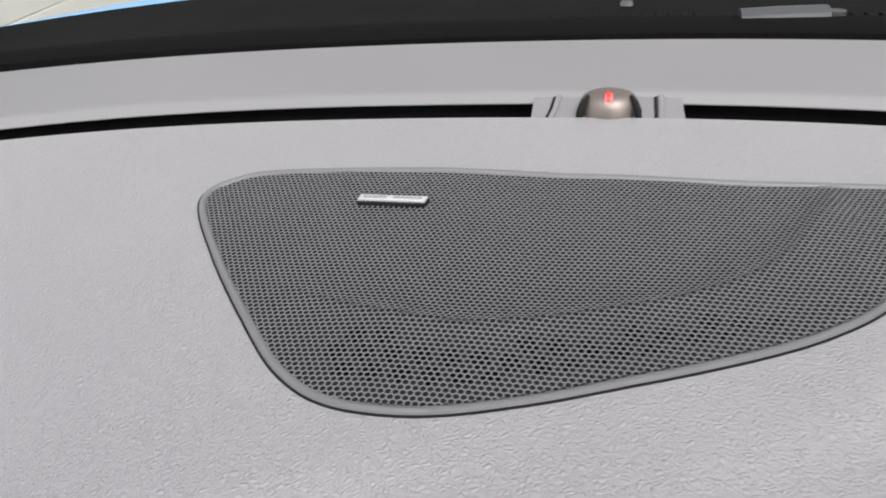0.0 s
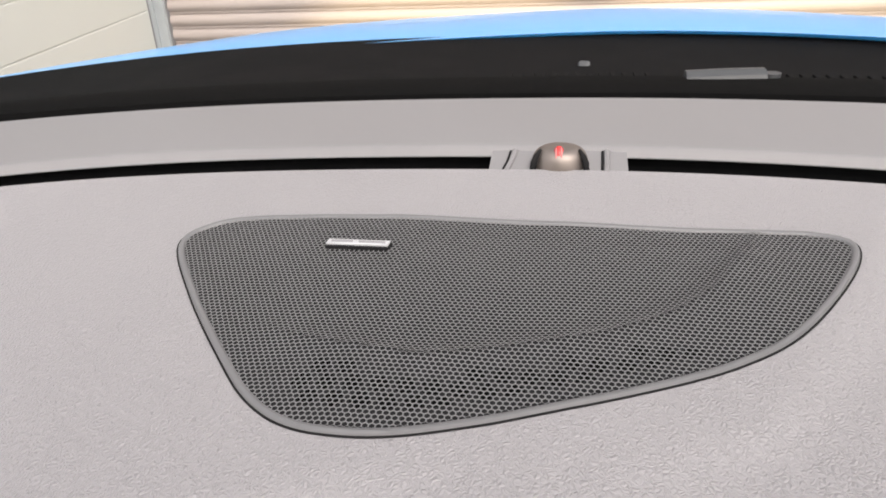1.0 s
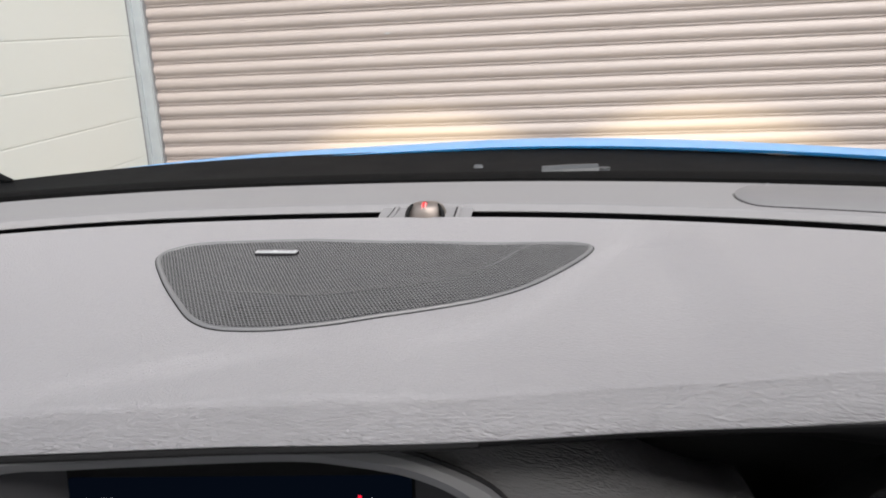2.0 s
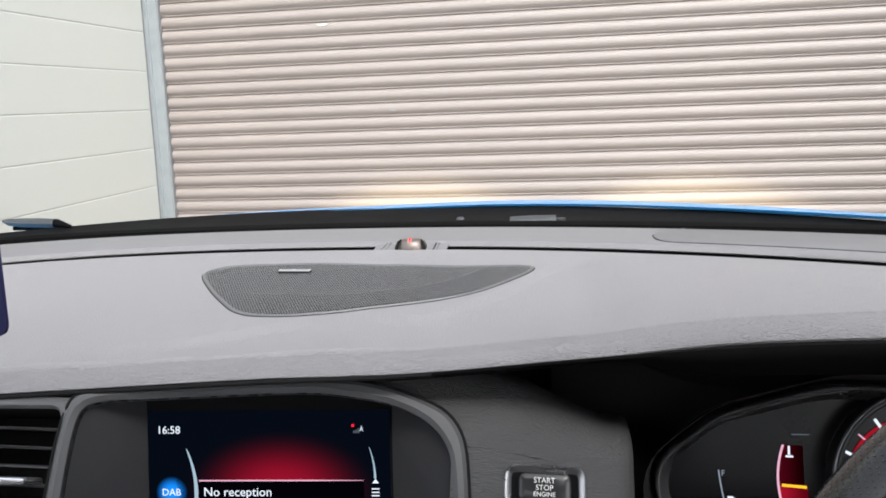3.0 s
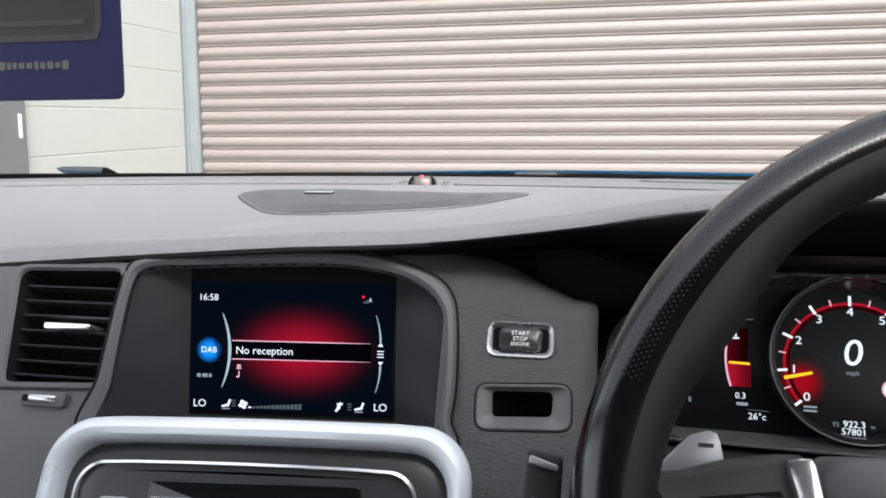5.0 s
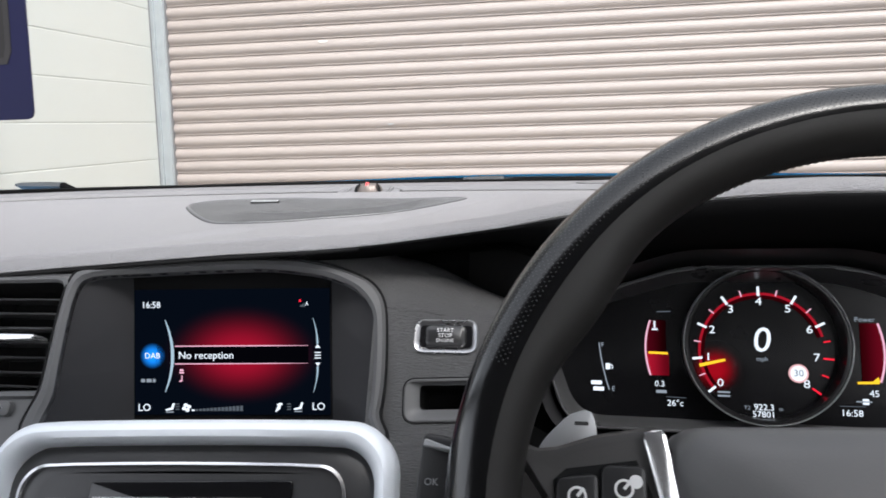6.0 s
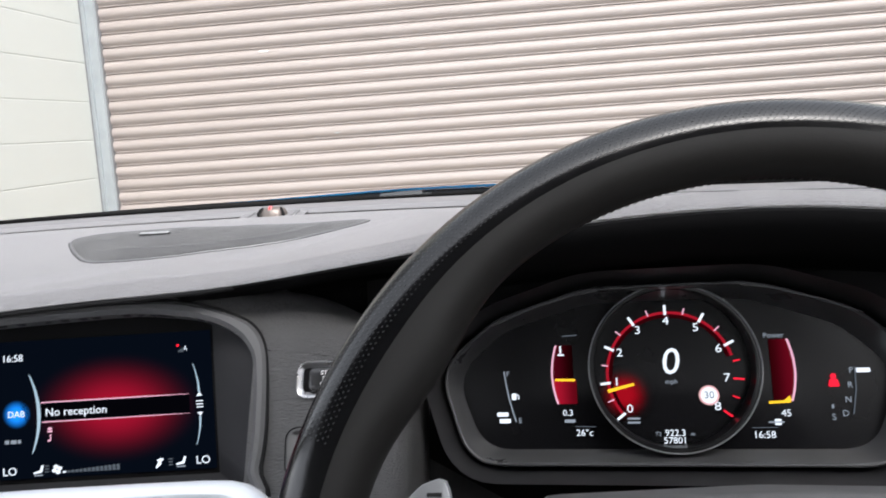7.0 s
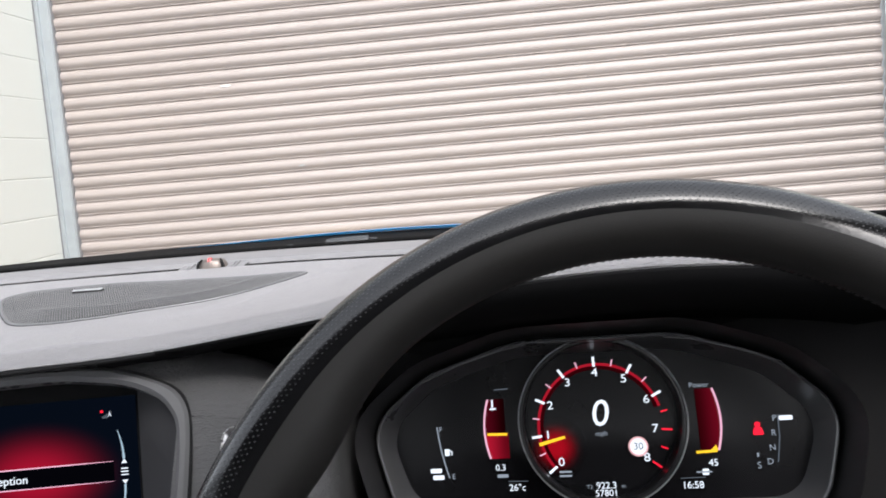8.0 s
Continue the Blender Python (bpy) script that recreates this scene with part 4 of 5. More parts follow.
seat_mark(-0.0462, -0.0378, 1)
seat_mark(0.0535, -0.0372, 1)
for k in range(3):
    part("heat_line", slab(SCR, rect(0.003, 0.0008, 0.0001, -0.0402, -0.0355 - 0.002 * k), Z1, Z1 + 0.0002), G_GREY, screen)
    part("heat_line", slab(SCR, rect(0.003, 0.0008, 0.0001, 0.0465, -0.0355 - 0.002 * k), Z1, Z1 + 0.0002), G_GREY, screen)
for a in (20, 110, 200, 290):
    c, s = math.cos(radians(a)), math.sin(radians(a))
    part("fan_blade", slab(SCR, circle(0.0017, 10, -0.0331 + 0.002 * c, -0.0382 + 0.002 * s, 0.0014), Z1, Z1 + 0.0002), G_WHITE, screen)
for k in range(14):
    h = 0.0012 + 0.0028 * k / 13
    part("fan_bar", slab(SCR, rect(0.0021, h, 0.0001, -0.0280 + k * 0.0029, -0.0408 + h / 2), Z1, Z1 + 0.0002), G_WHITE if k == 0 else G_GREY, screen)
part("airflow_mark", strip(SCR, [(0.0362, -0.0412), (0.0385, -0.0385), (0.0398, -0.0345)], [0.001, 0.0026, 0.0012], Z1), G_WHITE, screen)
part("airflow_mark", strip(SCR, [(0.0372, -0.036), (0.0415, -0.0355)], [0.0012, 0.0016], Z1), G_WHITE, screen)

# satin frame of the centre stack
stack = thing("centre_stack", "satin silver arched frame round a dark audio unit", "centre console", at=(0, -0.07, 0.7))


def arch(x0, x1, top, r, low=-0.26, seg=10):
    pts = [Vector((x0, low)), Vector((x0, top - r))]
    pts += [Vector((x0 + r - r * math.cos(a), top - r + r * math.sin(a))) for a in [math.pi / 2 * k / seg for k in range(1, seg + 1)]]
    pts += [Vector((x0 + (x1 - x0) * k / 6, top + 0.0015 * math.sin(math.pi * k / 6))) for k in range(1, 6) if x0 + r < x0 + (x1 - x0) * k / 6 < x1 - r]
    pts += [Vector((x1 - r + r * math.sin(a), top - r + r * math.cos(a))) for a in [math.pi / 2 * k / seg for k in range(seg + 1)]]
    pts += [Vector((x1, low))]
    return pts


def arch_profile(sections):
    bm = bmesh.new()
    loft(bm, [lift(BAR, arch(x0, x1, top, r), z) for x0, x1, top, r, z in sections], closed=False)
    return bm


part("silver_frame", arch_profile([(-0.123, 0.146, 0.004, 0.032, -0.05), (-0.124, 0.147, 0.003, 0.032, -0.006), (-0.1235, 0.1465, 0.0015, 0.031, 0.001), (-0.121, 0.144, -0.002, 0.030, 0.0055),
                                  (-0.1182, 0.1412, -0.0055, 0.0285, 0.0072), (-0.1155, 0.1385, -0.0095, 0.027, 0.0062), (-0.1130, 0.1352, -0.0122, 0.026, 0.003), (-0.1118, 0.1338, -0.0132, 0.0255, -0.002), (-0.1115, 0.1335, -0.0134, 0.0255, -0.02)]), M_SILVER, stack, "satin silver arched trim")
part("audio_face", arch_profile([(-0.1122, 0.1342, -0.0125, 0.0255, -0.009), (-0.108, 0.1295, -0.0180, 0.023, -0.006), (-0.09, 0.11, -0.03, 0.016, -0.006)]) , M_AUDIO, stack, "dark grey audio panel")
part("audio_panel", slab(BAR, [Vector((-0.09, -0.26)), Vector((0.11, -0.26)), Vector((0.11, -0.03)), Vector((-0.09, -0.03))], -0.02, -0.0062), M_AUDIO, stack)
part("chrome_line", arch_profile([(-0.1035, 0.1155, -0.0245, 0.018, -0.0055), (-0.1035, 0.1155, -0.0245, 0.018, -0.0035), (-0.1015, 0.1135, -0.0262, 0.017, -0.003), (-0.1010, 0.1130, -0.0268, 0.017, -0.0055)]), M_CHROME, stack, "thin chrome line")
part("disc_slot_frame", slab(BAR, rounded([(-0.054, -0.075, 0.004), (0.081, -0.075, 0.004), (0.081, -0.034, 0.003), (-0.054, -0.035, 0.003)], 4), -0.006, -0.004, 0.001), M_PIANO, stack)
part("disc_slot", slab(BAR, rect(0.128, 0.0012, 0.0004, 0.0135, -0.0455), -0.004, -0.003), M_RINGMETAL, stack)
part("slot_mouth", slab(BAR, rect(0.126, 0.006, 0.001, 0.0135, -0.051), -0.004, -0.0033), M_VOID, stack)
part("audio_button", slab(BAR, rect(0.020, 0.012, 0.004, -0.075, -0.052), -0.006, -0.0015, 0.002), M_PADDLE, stack)
part("audio_button", slab(BAR, rect(0.016, 0.010, 0.003, 0.094, -0.050), -0.006, -0.0025, 0.002), M_PIANO, stack)
part("button_mark", slab(BAR, rect(0.004, 0.002, 0.0005, 0.094, -0.0465), -0.0025, -0.0021), G_DIM, stack)

# side air vent
vent = thing("air_vent", "dark dashboard air vent with horizontal slats and a chrome tab", "air vent", at=(-0.16, -0.03, 0.97))
VO, VI = VENT_OUT, VENT_IN
part("vent_frame", ring(VEN, VO, VI, -0.01, 0.002, 0.002, 80), M_BEZEL, vent)
bm = bmesh.new()
loft(bm, [lift(VEN, resample(VI, 80), 0.0), lift(VEN, resample(inset(VI, 0.003), 80), -0.05)], cap1=True)
part("vent_duct", bm, M_VOID, vent)
for y in (0.0285, 0.0175, 0.0065, -0.0045, -0.0155, -0.0265, -0.0365):
    xa, xb = -0.0345 + 0.0095 * (0.038 - y) / 0.08, 0.0458 + 0.0035 * (0.038 - y) / 0.08
    bm = bmesh.new()
    loft(bm, [[VEN @ Vector((x, yy + y, zz)) for yy, zz in ((0.0009, -0.020), (0.0009, -0.0065), (0.0003, -0.0055), (-0.0006, -0.006), (-0.0008, -0.020))] for x in (xa, xb)], cap0=True, cap1=True)
    part("slat", bm, M_AUDIO, vent)
part("tab", slab(VEN, rounded([(-0.004, -0.0055, 0.003), (0.0335, -0.004, 0.003), (0.0325, 0.0005, 0.003), (-0.005, 0.0005, 0.003)], 5), -0.012, 0.004, 0.002), M_CHROME, vent, "chrome sliding tab")
wheelbar = thing("vent_thumbwheel", "chrome edged vent thumbwheel below the slats", "thumbwheel", at=(-0.15, -0.055, 0.96))
part("surround", slab(VEN, rect(0.034, 0.0105, 0.004, 0.0098, -0.0532), -0.004, 0.0032, 0.001), M_BEZEL, wheelbar)
part("wheel", slab(VEN, rect(0.022, 0.0052, 0.002, 0.0105, -0.0530), 0.0, 0.0055, 0.0015), M_CHROME, wheelbar)
part("end_dot", slab(VEN, rect(0.004, 0.0045, 0.0015, -0.0035, -0.0532), 0.003, 0.0042), M_VOID, wheelbar)

# start button
starter = thing("start_button", "dark start stop button in a chrome ring", "button", at=(0.17, -0.018, 1.0))
bm = bmesh.new()
ro = resample(rect(0.0445, 0.0238, 0.008, 0.0020, 0.0, 7), 84)
loft(bm, [lift(FAS, ro, -0.003), lift(FAS, ro, 0.0010), lift(FAS, inset(ro, 0.0006), 0.0018), lift(FAS, inset(ro, 0.0020), 0.0014), lift(FAS, inset(ro, 0.0042), -0.0006), lift(FAS, inset(ro, 0.0046), -0.004)])
part("chrome_ring", bm, M_RINGMETAL, starter, "chrome ring")
part("dish", slab(FAS, rect(0.037, 0.0175, 0.006, 0.0018, 0.0004, 7), -0.006, -0.0005), M_PIANO, starter)
cap = part("cap", slab(FAS, rect(0.0285, 0.0156, 0.0045, 0.0019, 0.0, 7), -0.004, 0.0030, 0.0030), M_CAP, starter, "dark rounded button cap")
for word, y in (("START", 0.0037), ("STOP", 0.0), ("ENGINE", -0.0034)):
    text("button_text", word, FAS, 0.0019, y, 0.0040 if word != "ENGINE" else 0.0034, M_PRINT, cap, 0.0031)

# coin tray
tray = thing("key_slot", "charcoal key slot with a deep dark mouth", "key slot", at=(0.175, -0.05, 0.97))
TO, TI = TRAY_OUT, TRAY_IN
bm = bmesh.new()
to, ti = resample(TO, 96), resample(TI, 96)
loft(bm, [lift(FAS, to, -0.004), lift(FAS, to, 0.0002), lift(FAS, inset(to, 0.0008), 0.0010), lift(FAS, inset(to, 0.0018), 0.0010), lift(FAS, inset(ti, -0.001), -0.0035), lift(FAS, ti, -0.0045)])
part("slot_gap", ring(FAS, resample(inset(TRAY_OUT, -0.002), 96), resample(inset(TRAY_OUT, 0.0015), 96), -0.006, -0.0022, 0.0002, 96), M_VOID, tray)
part("tray_frame", bm, M_SLOT, tray, "charcoal sloping surround")
bm = bmesh.new()
loft(bm, [lift(FAS, ti, -0.0045), lift(FAS, ti, -0.04)], cap1=True)
part("tray_mouth", bm, M_VOID, tray)

# ------------------------------------------------------------------ speaker grille
grille = thing("speaker_grille", "perforated grey metal speaker grille set in the dashboard", "speaker grille", at=(0.02, 0.14, 1.09))
def on_pad(outline, dz):
    return [Vector((p.x, p.y, pad_z(p.x, p.y) + dz)) for p in outline]


FOLD = [(-0.13, 0.150), (-0.066, 0.124), (-0.035, 0.112), (-0.001, 0.106), (0.016, 0.108), (0.050, 0.117), (0.066, 0.123), (0.087, 0.135), (0.106, 0.155), (0.116, 0.172), (0.126, 0.196), (0.132, 0.230)]


def fold(x, y):
    """Signed distance in front of the pressed fold."""
    return lerp_table(FOLD, x) - y


def mesh_lift(x, y):
    f = fold(x, y) * (1.0 if x < 0.09 else 1.0 / (1 + 22 * min(0.04, x - 0.09)))
    k = max(0.0, min(1.0, (x + 0.075) / 0.06))
    k = k * k * (3 - 2 * k) * max(0.0, min(1.0, (0.150 - x) / 0.03))
    k *= max(0.0, min(1.0, (0.198 - y) / 0.025))
    return 0.0008 + 0.0028 * k * (math.exp(-f / 0.030) if f > 0 else math.exp(f / 0.0055))


bm = bmesh.new()
loft(bm, [on_pad(inset(G_OUT, -0.0004), -0.001), on_pad(inset(G_OUT, -0.0004), 0.0003), on_pad(inset(G_OUT, 0.0004), 0.0004)])
part("shadow_gap", bm, M_VOID, grille)
bm = bmesh.new()
loft(bm, [on_pad(inset(G_OUT, 0.0002), 0.0), on_pad(inset(G_OUT, 0.0003), 0.0006), on_pad(inset(G_OUT, 0.0008), 0.0013), on_pad(inset(G_OUT, 0.0015), 0.0015), on_pad(inset(G_OUT, 0.0024), 0.0013), on_pad(inset(G_OUT, 0.0030), 0.0008), on_pad(inset(G_OUT, 0.0032), 0.0002)])
part("grille_frame", bm, M_GRILLERIM, grille, "smooth grey edge of the grille")
bm = bmesh.new()
ins = inset(G_OUT, 0.003)
mid = Vector((0.0, 0.14))
loft(bm, [on_pad(ins, 0.0003), on_pad(inset(G_OUT, 0.010), 0.0003)] + [on_pad([p.lerp(mid, t) for p in inset(G_OUT, 0.012)], -0.0022) for t in (0, 0.2, 0.4, 0.6, 0.8, 0.97)], cap1=True)
part("backing", bm, M_GRILLEBASE, grille, "dark cloth behind the mesh")
bm = bmesh.new()
for j in range(6):
    for i in range(16):
        gx, gy = -0.035 + (i + 0.5 * (j % 2)) * 0.0088, 0.080 + j * 0.0076
        if 0.006 < fold(gx, gy) and 0.004 < gy - (0.077 + 0.31 * max(0.0, gx)) and gx < 0.098:
            loft(bm, [on_pad([Vector((gx + 0.0036 * math.cos(radians(30 + 60 * k)), gy + 0.0036 * math.sin(radians(30 + 60 * k)))) for k in range(6)], dz) for dz in (-0.0023, -0.0016)], cap1=True)
tagged(part("speaker_guard", bm, M_RUBBER, grille, "dark honeycomb cells of the speaker guard"), "dark honeycomb cells of the speaker guard", kind="stuff")


def perforated():
    p = 0.0021
    edge = inset(G_OUT, 0.0018)
    verts, faces = [], []
    R, r = p / math.sqrt(3), p * 0.462
    ca = [(math.cos(radians(30 + 60 * k)), math.sin(radians(30 + 60 * k))) for k in range(6)]
    for j in range(80):
        y = 0.066 + j * p * math.sqrt(3) / 2
        for i in range(142):
            x = -0.125 + (i + 0.5 * (j % 2)) * p
            if not inside(edge, x, y):
                continue
            z = pad_z(x, y) + mesh_lift(x, y)
            e = 0.0005
            gx = (pad_z(x + e, y) + mesh_lift(x + e, y) - z) / e
            gy = (pad_z(x, y + e) + mesh_lift(x, y + e) - z) / e
            b = len(verts)
            for rad, dz in ((R, 0.0), (r * 1.04, 0.00002), (r, -0.00014)):
                for c, s in ca:
                    verts.append((x + c * rad, y + s * rad, z + gx * c * rad + gy * s * rad + dz))
            for k in range(6):
                l = (k + 1) % 6
                faces.append((b + k, b + l, b + 6 + l, b + 6 + k))
                faces.append((b + 6 + k, b + 6 + l, b + 12 + l, b + 12 + k))
    me = bpy.data.meshes.new("perforated_sheet")
    me.from_pydata(verts, [], faces)
    me.materials.append(M_MESH)
    ob = new("perforated_sheet", me)
    ob.parent = grille
    ob.matrix_parent_inverse = Matrix.Translation(parent_base(grille)).inverted()
    return tagged(ob, "grey metal sheet full of small round holes", kind="stuff")


perforated()
bx, by = -0.0358, 0.1728
BADGE = plane_frame((bx, by, pad_z(bx, by) + 0.0022), -1.0, 80)
part("badge_foot", slab(BADGE, rounded([(-0.0140, -0.0027, 0.0006), (0.0134, -0.0027, 0.0006), (0.0146, 0.0021, 0.0006), (-0.0130, 0.0021, 0.0006)], 4), -0.003, 0.0004, 0.0006), M_DIALRING, grille, "black foot of the plate")
part("badge", slab(BADGE, rounded([(-0.0136, -0.0020, 0.0005), (0.0132, -0.0020, 0.0005), (0.0140, 0.0016, 0.0005), (-0.0128, 0.0016, 0.0005)], 4), 0.0, 0.0012, 0.0005), M_BADGE, grille, "small silver maker's plate")
for k, (x, w) in enumerate(((-0.0066, 0.0095), (0.0064, 0.0115))):
    part("badge_bar", slab(BADGE, rect(w, 0.0014, 0.0003, x, -0.0002), 0.0012, 0.0014), M_BADGEPRINT, grille)

# ------------------------------------------------------------------ alarm sensor
sensor = thing("alarm_sensor", "bronze grey sensor dome with a red lens on the slot bridge", "sensor", at=(XC, 0.262, 1.104))


def dome(cx, cy, cz, rx, ry, rz, n=24, rings=9, a0=0.0, power=1.0):
    bm = bmesh.new()
    loops = []
    for k in range(rings):
        a = a0 + (math.pi / 2 - a0) * k / (rings - 1) * 0.97
        w = math.cos(a) ** power
        loops.append([(cx + rx * w * math.cos(2 * math.pi * i / n), cy + ry * w * math.sin(2 * math.pi * i / n), cz + rz * math.sin(a)) for i in range(n)])
    loft(bm, loops, cap1=True)
    return bm


part("dome", dome(XC + 0.001, 0.2635, 1.1025, 0.0146, 0.0125, 0.0114, 32, 14, 0.0, 0.45), M_DOME, sensor, "bronze grey dome")
part("lens", dome(XC + 0.0005, 0.2580, 1.1092, 0.0034, 0.0048, 0.0062, 16, 7), M_REDLENS, sensor, "red lens")
for k in (-1, 1):
    part("rib", dome(XC + 0.0005 + k * 0.0013, 0.2560, 1.1100, 0.0007, 0.0032, 0.0052, 10, 5), M_LENSRIB, sensor)
    part("side_gap", sweep([(XC + 0.001 + k * 0.0133, 0.2545, 1.1035), (XC + 0.001 + k * 0.0128, 0.2545, 1.1075), (XC + 0.001 + k * 0.0115, 0.2560, 1.1108), (XC + 0.001 + k * 0.0095, 0.2590, 1.1132)], [0.0016, 0.0017, 0.0014, 0.0007], 8), M_VOID, sensor)

# ------------------------------------------------------------------ instruments
cluster = thing("instrument_cluster", "lit digital instrument cluster with a red rev counter", "instrument cluster", at=(0.393, 0.05, 0.93))
POD = rounded([(-0.137, -0.055, 0.030), (0.131, -0.055, 0.030), (0.1485, 0.008, 0.030), (0.113, 0.041, 0.06), (0.055, 0.061, 0.10), (-0.055, 0.061, 0.10), (-0.116, 0.042, 0.06), (-0.1565, 0.009, 0.030)], 7)
POD_IN = rounded([(-0.131, -0.048, 0.028), (0.124, -0.048, 0.028), (0.142, 0.002, 0.03), (0.109, 0.033, 0.05), (0.053, 0.053, 0.10), (-0.053, 0.053, 0.10), (-0.114, 0.035, 0.05), (-0.150, 0.004, 0.03)], 7)
bm = bmesh.new()
po, pi_ = resample(POD, 160), resample(POD_IN, 160)
mid = [[a.lerp(b, k) for a, b in zip(po, pi_)] for k in (0.3, 0.6, 0.85)]
loft(bm, [lift(CL, inset(po, -0.0015), -0.004), lift(CL, inset(po, -0.0015), 0.0240), lift(CL, inset(po, -0.0008), 0.0254), lift(CL, po, 0.0258), lift(CL, inset(po, 0.0010), 0.0250), lift(CL, mid[0], 0.0185), lift(CL, mid[1], 0.0105), lift(CL, mid[2], 0.0040), lift(CL, pi_, -0.0002)])
part("pod_rim", bm, M_PODRIM, cluster, "dark satin sloping rim")
face = part("pod_face", slab(CL, POD_IN, -0.004, -0.0005), M_FACE, cluster, "glossy black face")
bm = bmesh.new()
loft(bm, [lift(CL, resample(inset(POD, -0.004), 96), 0.0), lift(CL, resample(inset(POD, -0.006), 96), 0.03), lift(CL, resample(inset(POD, -0.009), 96), 0.05)])
part("well", bm, M_BLACK, cluster, "black hood lining")
part("well_back", box(CL, -0.22, 0.22, -0.12, 0.08, -0.02, -0.006), M_VOID, cluster)
for sgn in (-1, 1):
    part("trim_line", sweep([CL @ Vector((sgn * x, y, 0.0262)) for x, y in ((0.117, 0.0385), (0.092, 0.0485), (0.062, 0.0570), (0.046, 0.0592))], 0.0006, 6), M_SLOT, cluster, "thin bright line")
RING = plane_frame((0.3925, 0.030, 1.001), -3, 15)
part("dial_ring", ring(RING, circle(0.0555, 72), circle(0.0520, 72), -0.014, 0.003, 0.0012, 144), M_DIALRING, cluster, "gloss black ring round the dial")
part("ring_edge", ring(RING, circle(0.0560, 72), circle(0.0551, 72), 0.0, 0.0036, 0.0004, 144), M_GREYMETAL, cluster)
ZC = 0.0004
DIAL = (0.0003, 0.0020)


def dial_at(v, r):
    a = radians(219 - 256 * v / 8.0)
    return Vector((DIAL[0] + r * math.cos(a), DIAL[1] + r * math.sin(a)))


part("dial_arc", strip(CL, [dial_at(v / 6, 0.0424) for v in range(0, 39)], 0.0019, ZC), G_RED, face)
part("dial_haze", strip(CL, [dial_at(v / 6, 0.0408) for v in range(0, 39)], 0.0036, ZC - 0.0002), glowing("lit_dark_red", (0.30, 0.006, 0.02), 0.07), face)
patch("dial_glow", CL, -0.031, -0.011, 0.021, 0.021, ZC, G_REDPATCH, face)
for v in range(0, 9):
    col = G_WHITE if v <= 6 else G_REDBRIGHT
    part("tick", strip(CL, [dial_at(v, 0.0408), dial_at(v, 0.0478)], 0.0017 if v <= 6 else 0.0012, ZC + 0.0003), col, face)
    if v < 8:
        part("half_tick", strip(CL, [dial_at(v + 0.5, 0.0420), dial_at(v + 0.5, 0.0466)], 0.0009, ZC + 0.0003), G_PINK if v < 6 else G_REDBRIGHT, face)
    p = dial_at(v, 0.0366)
    text("dial_number", str(v), CL, p.x, p.y, 0.0080, G_WHITE, face, ZC + 0.0004, wide=1.15)
part("needle", strip(CL, [dial_at(0.78, 0.0440), dial_at(0.78, 0.0255)], [0.0024, 0.0018], ZC + 0.0007), G_YELLOW, face, "yellow needle")
text("speed_text", "0", CL, 0.0003, 0.0100, 0.0255, G_WHITE, face, ZC + 0.0004, lean=0.12)
text("unit_text", "mph", CL, 0.0006, -0.0030, 0.0046, G_DIM, face, ZC + 0.0004)
part("limit_disc", slab(CL, circle(0.0064, 28, 0.0244, -0.0125), ZC, ZC + 0.0003), G_WHITE, face)
part("limit_ring", ring(CL, circle(0.0066, 28, 0.0244, -0.0125), circle(0.0054, 28, 0.0244, -0.0125), ZC, ZC + 0.0006, 0.0001, 56), glowing("lit_pale_red", (0.9, 0.5, 0.52), 0.75), face)
text("limit_text", "30", CL, 0.0244, -0.0125, 0.0068, G_GREY, face, ZC + 0.0007)
text("trip_text", "922.3", CL, 0.0008, -0.0374, 0.0062, G_WHITE, face, ZC + 0.0004)
text("trip_label", "T2", CL, -0.0105, -0.0380, 0.0038, G_DIM, face, ZC + 0.0004)
text("trip_unit", "m", CL, 0.0120, -0.0380, 0.0036, G_DIM, face, ZC + 0.0004)
text("odometer_text", "57801", CL, 0.0005, -0.0424, 0.0062, G_WHITE, face, ZC + 0.0004)
for y in (-0.0275, -0.0302):
    part("small_mark", slab(CL, rect(0.0085, 0.0013, 0.0002, -0.0260, y), ZC, ZC + 0.0002), G_DIM, face)

# temperature and power bars beside the dial
for sgn, xs in ((-1, -0.0705), (1, 0.0700)):
    cols = [Vector((xs + sgn * (0.0065 + 0.0035 * (1 - (t * t))), 0.0035 + 0.0205 * t)) for t in [k / 10 - 1 for k in range(21)]]
    block = cols + [Vector((xs - sgn * 0.0048, 0.024)), Vector((xs - sgn * 0.0048, -0.017))]
    if sgn < 0:
        low = [p for p in cols if p.y <= -0.0005] + [Vector((xs + 0.0068, -0.0005)), Vector((xs + 0.0068, -0.017))]
        part("bar_fill", slab(CL, low, ZC - 0.0003, ZC), glow_ramp("lit_deep_red", (0.75, 0.015, 0.05), 0.04, 0.15, True), face)
        part("bar_shade", slab(CL, block, ZC - 0.0006, ZC - 0.0003), glow_ramp("lit_faint_red", (0.30, 0.008, 0.03), 0.008, 0.06, True), face)
    else:
        part("bar_fill", slab(CL, block, ZC - 0.0003, ZC), glow_ramp("lit_maroon_bar", (0.42, 0.010, 0.035), 0.02, 0.085), face)
    part("bar_edge", strip(CL, cols, 0.0013, ZC), G_PINK, face)
part("bar_mark", strip(CL, [(-0.0785, -0.0002), (-0.0645, -0.0006)], 0.0017, ZC + 0.0003), G_YELLOW, face)
part("bar_mark", strip(CL, [(0.0618, -0.0178), (0.0755, -0.0172)], 0.0017, ZC + 0.0003), G_YELLOW, face)
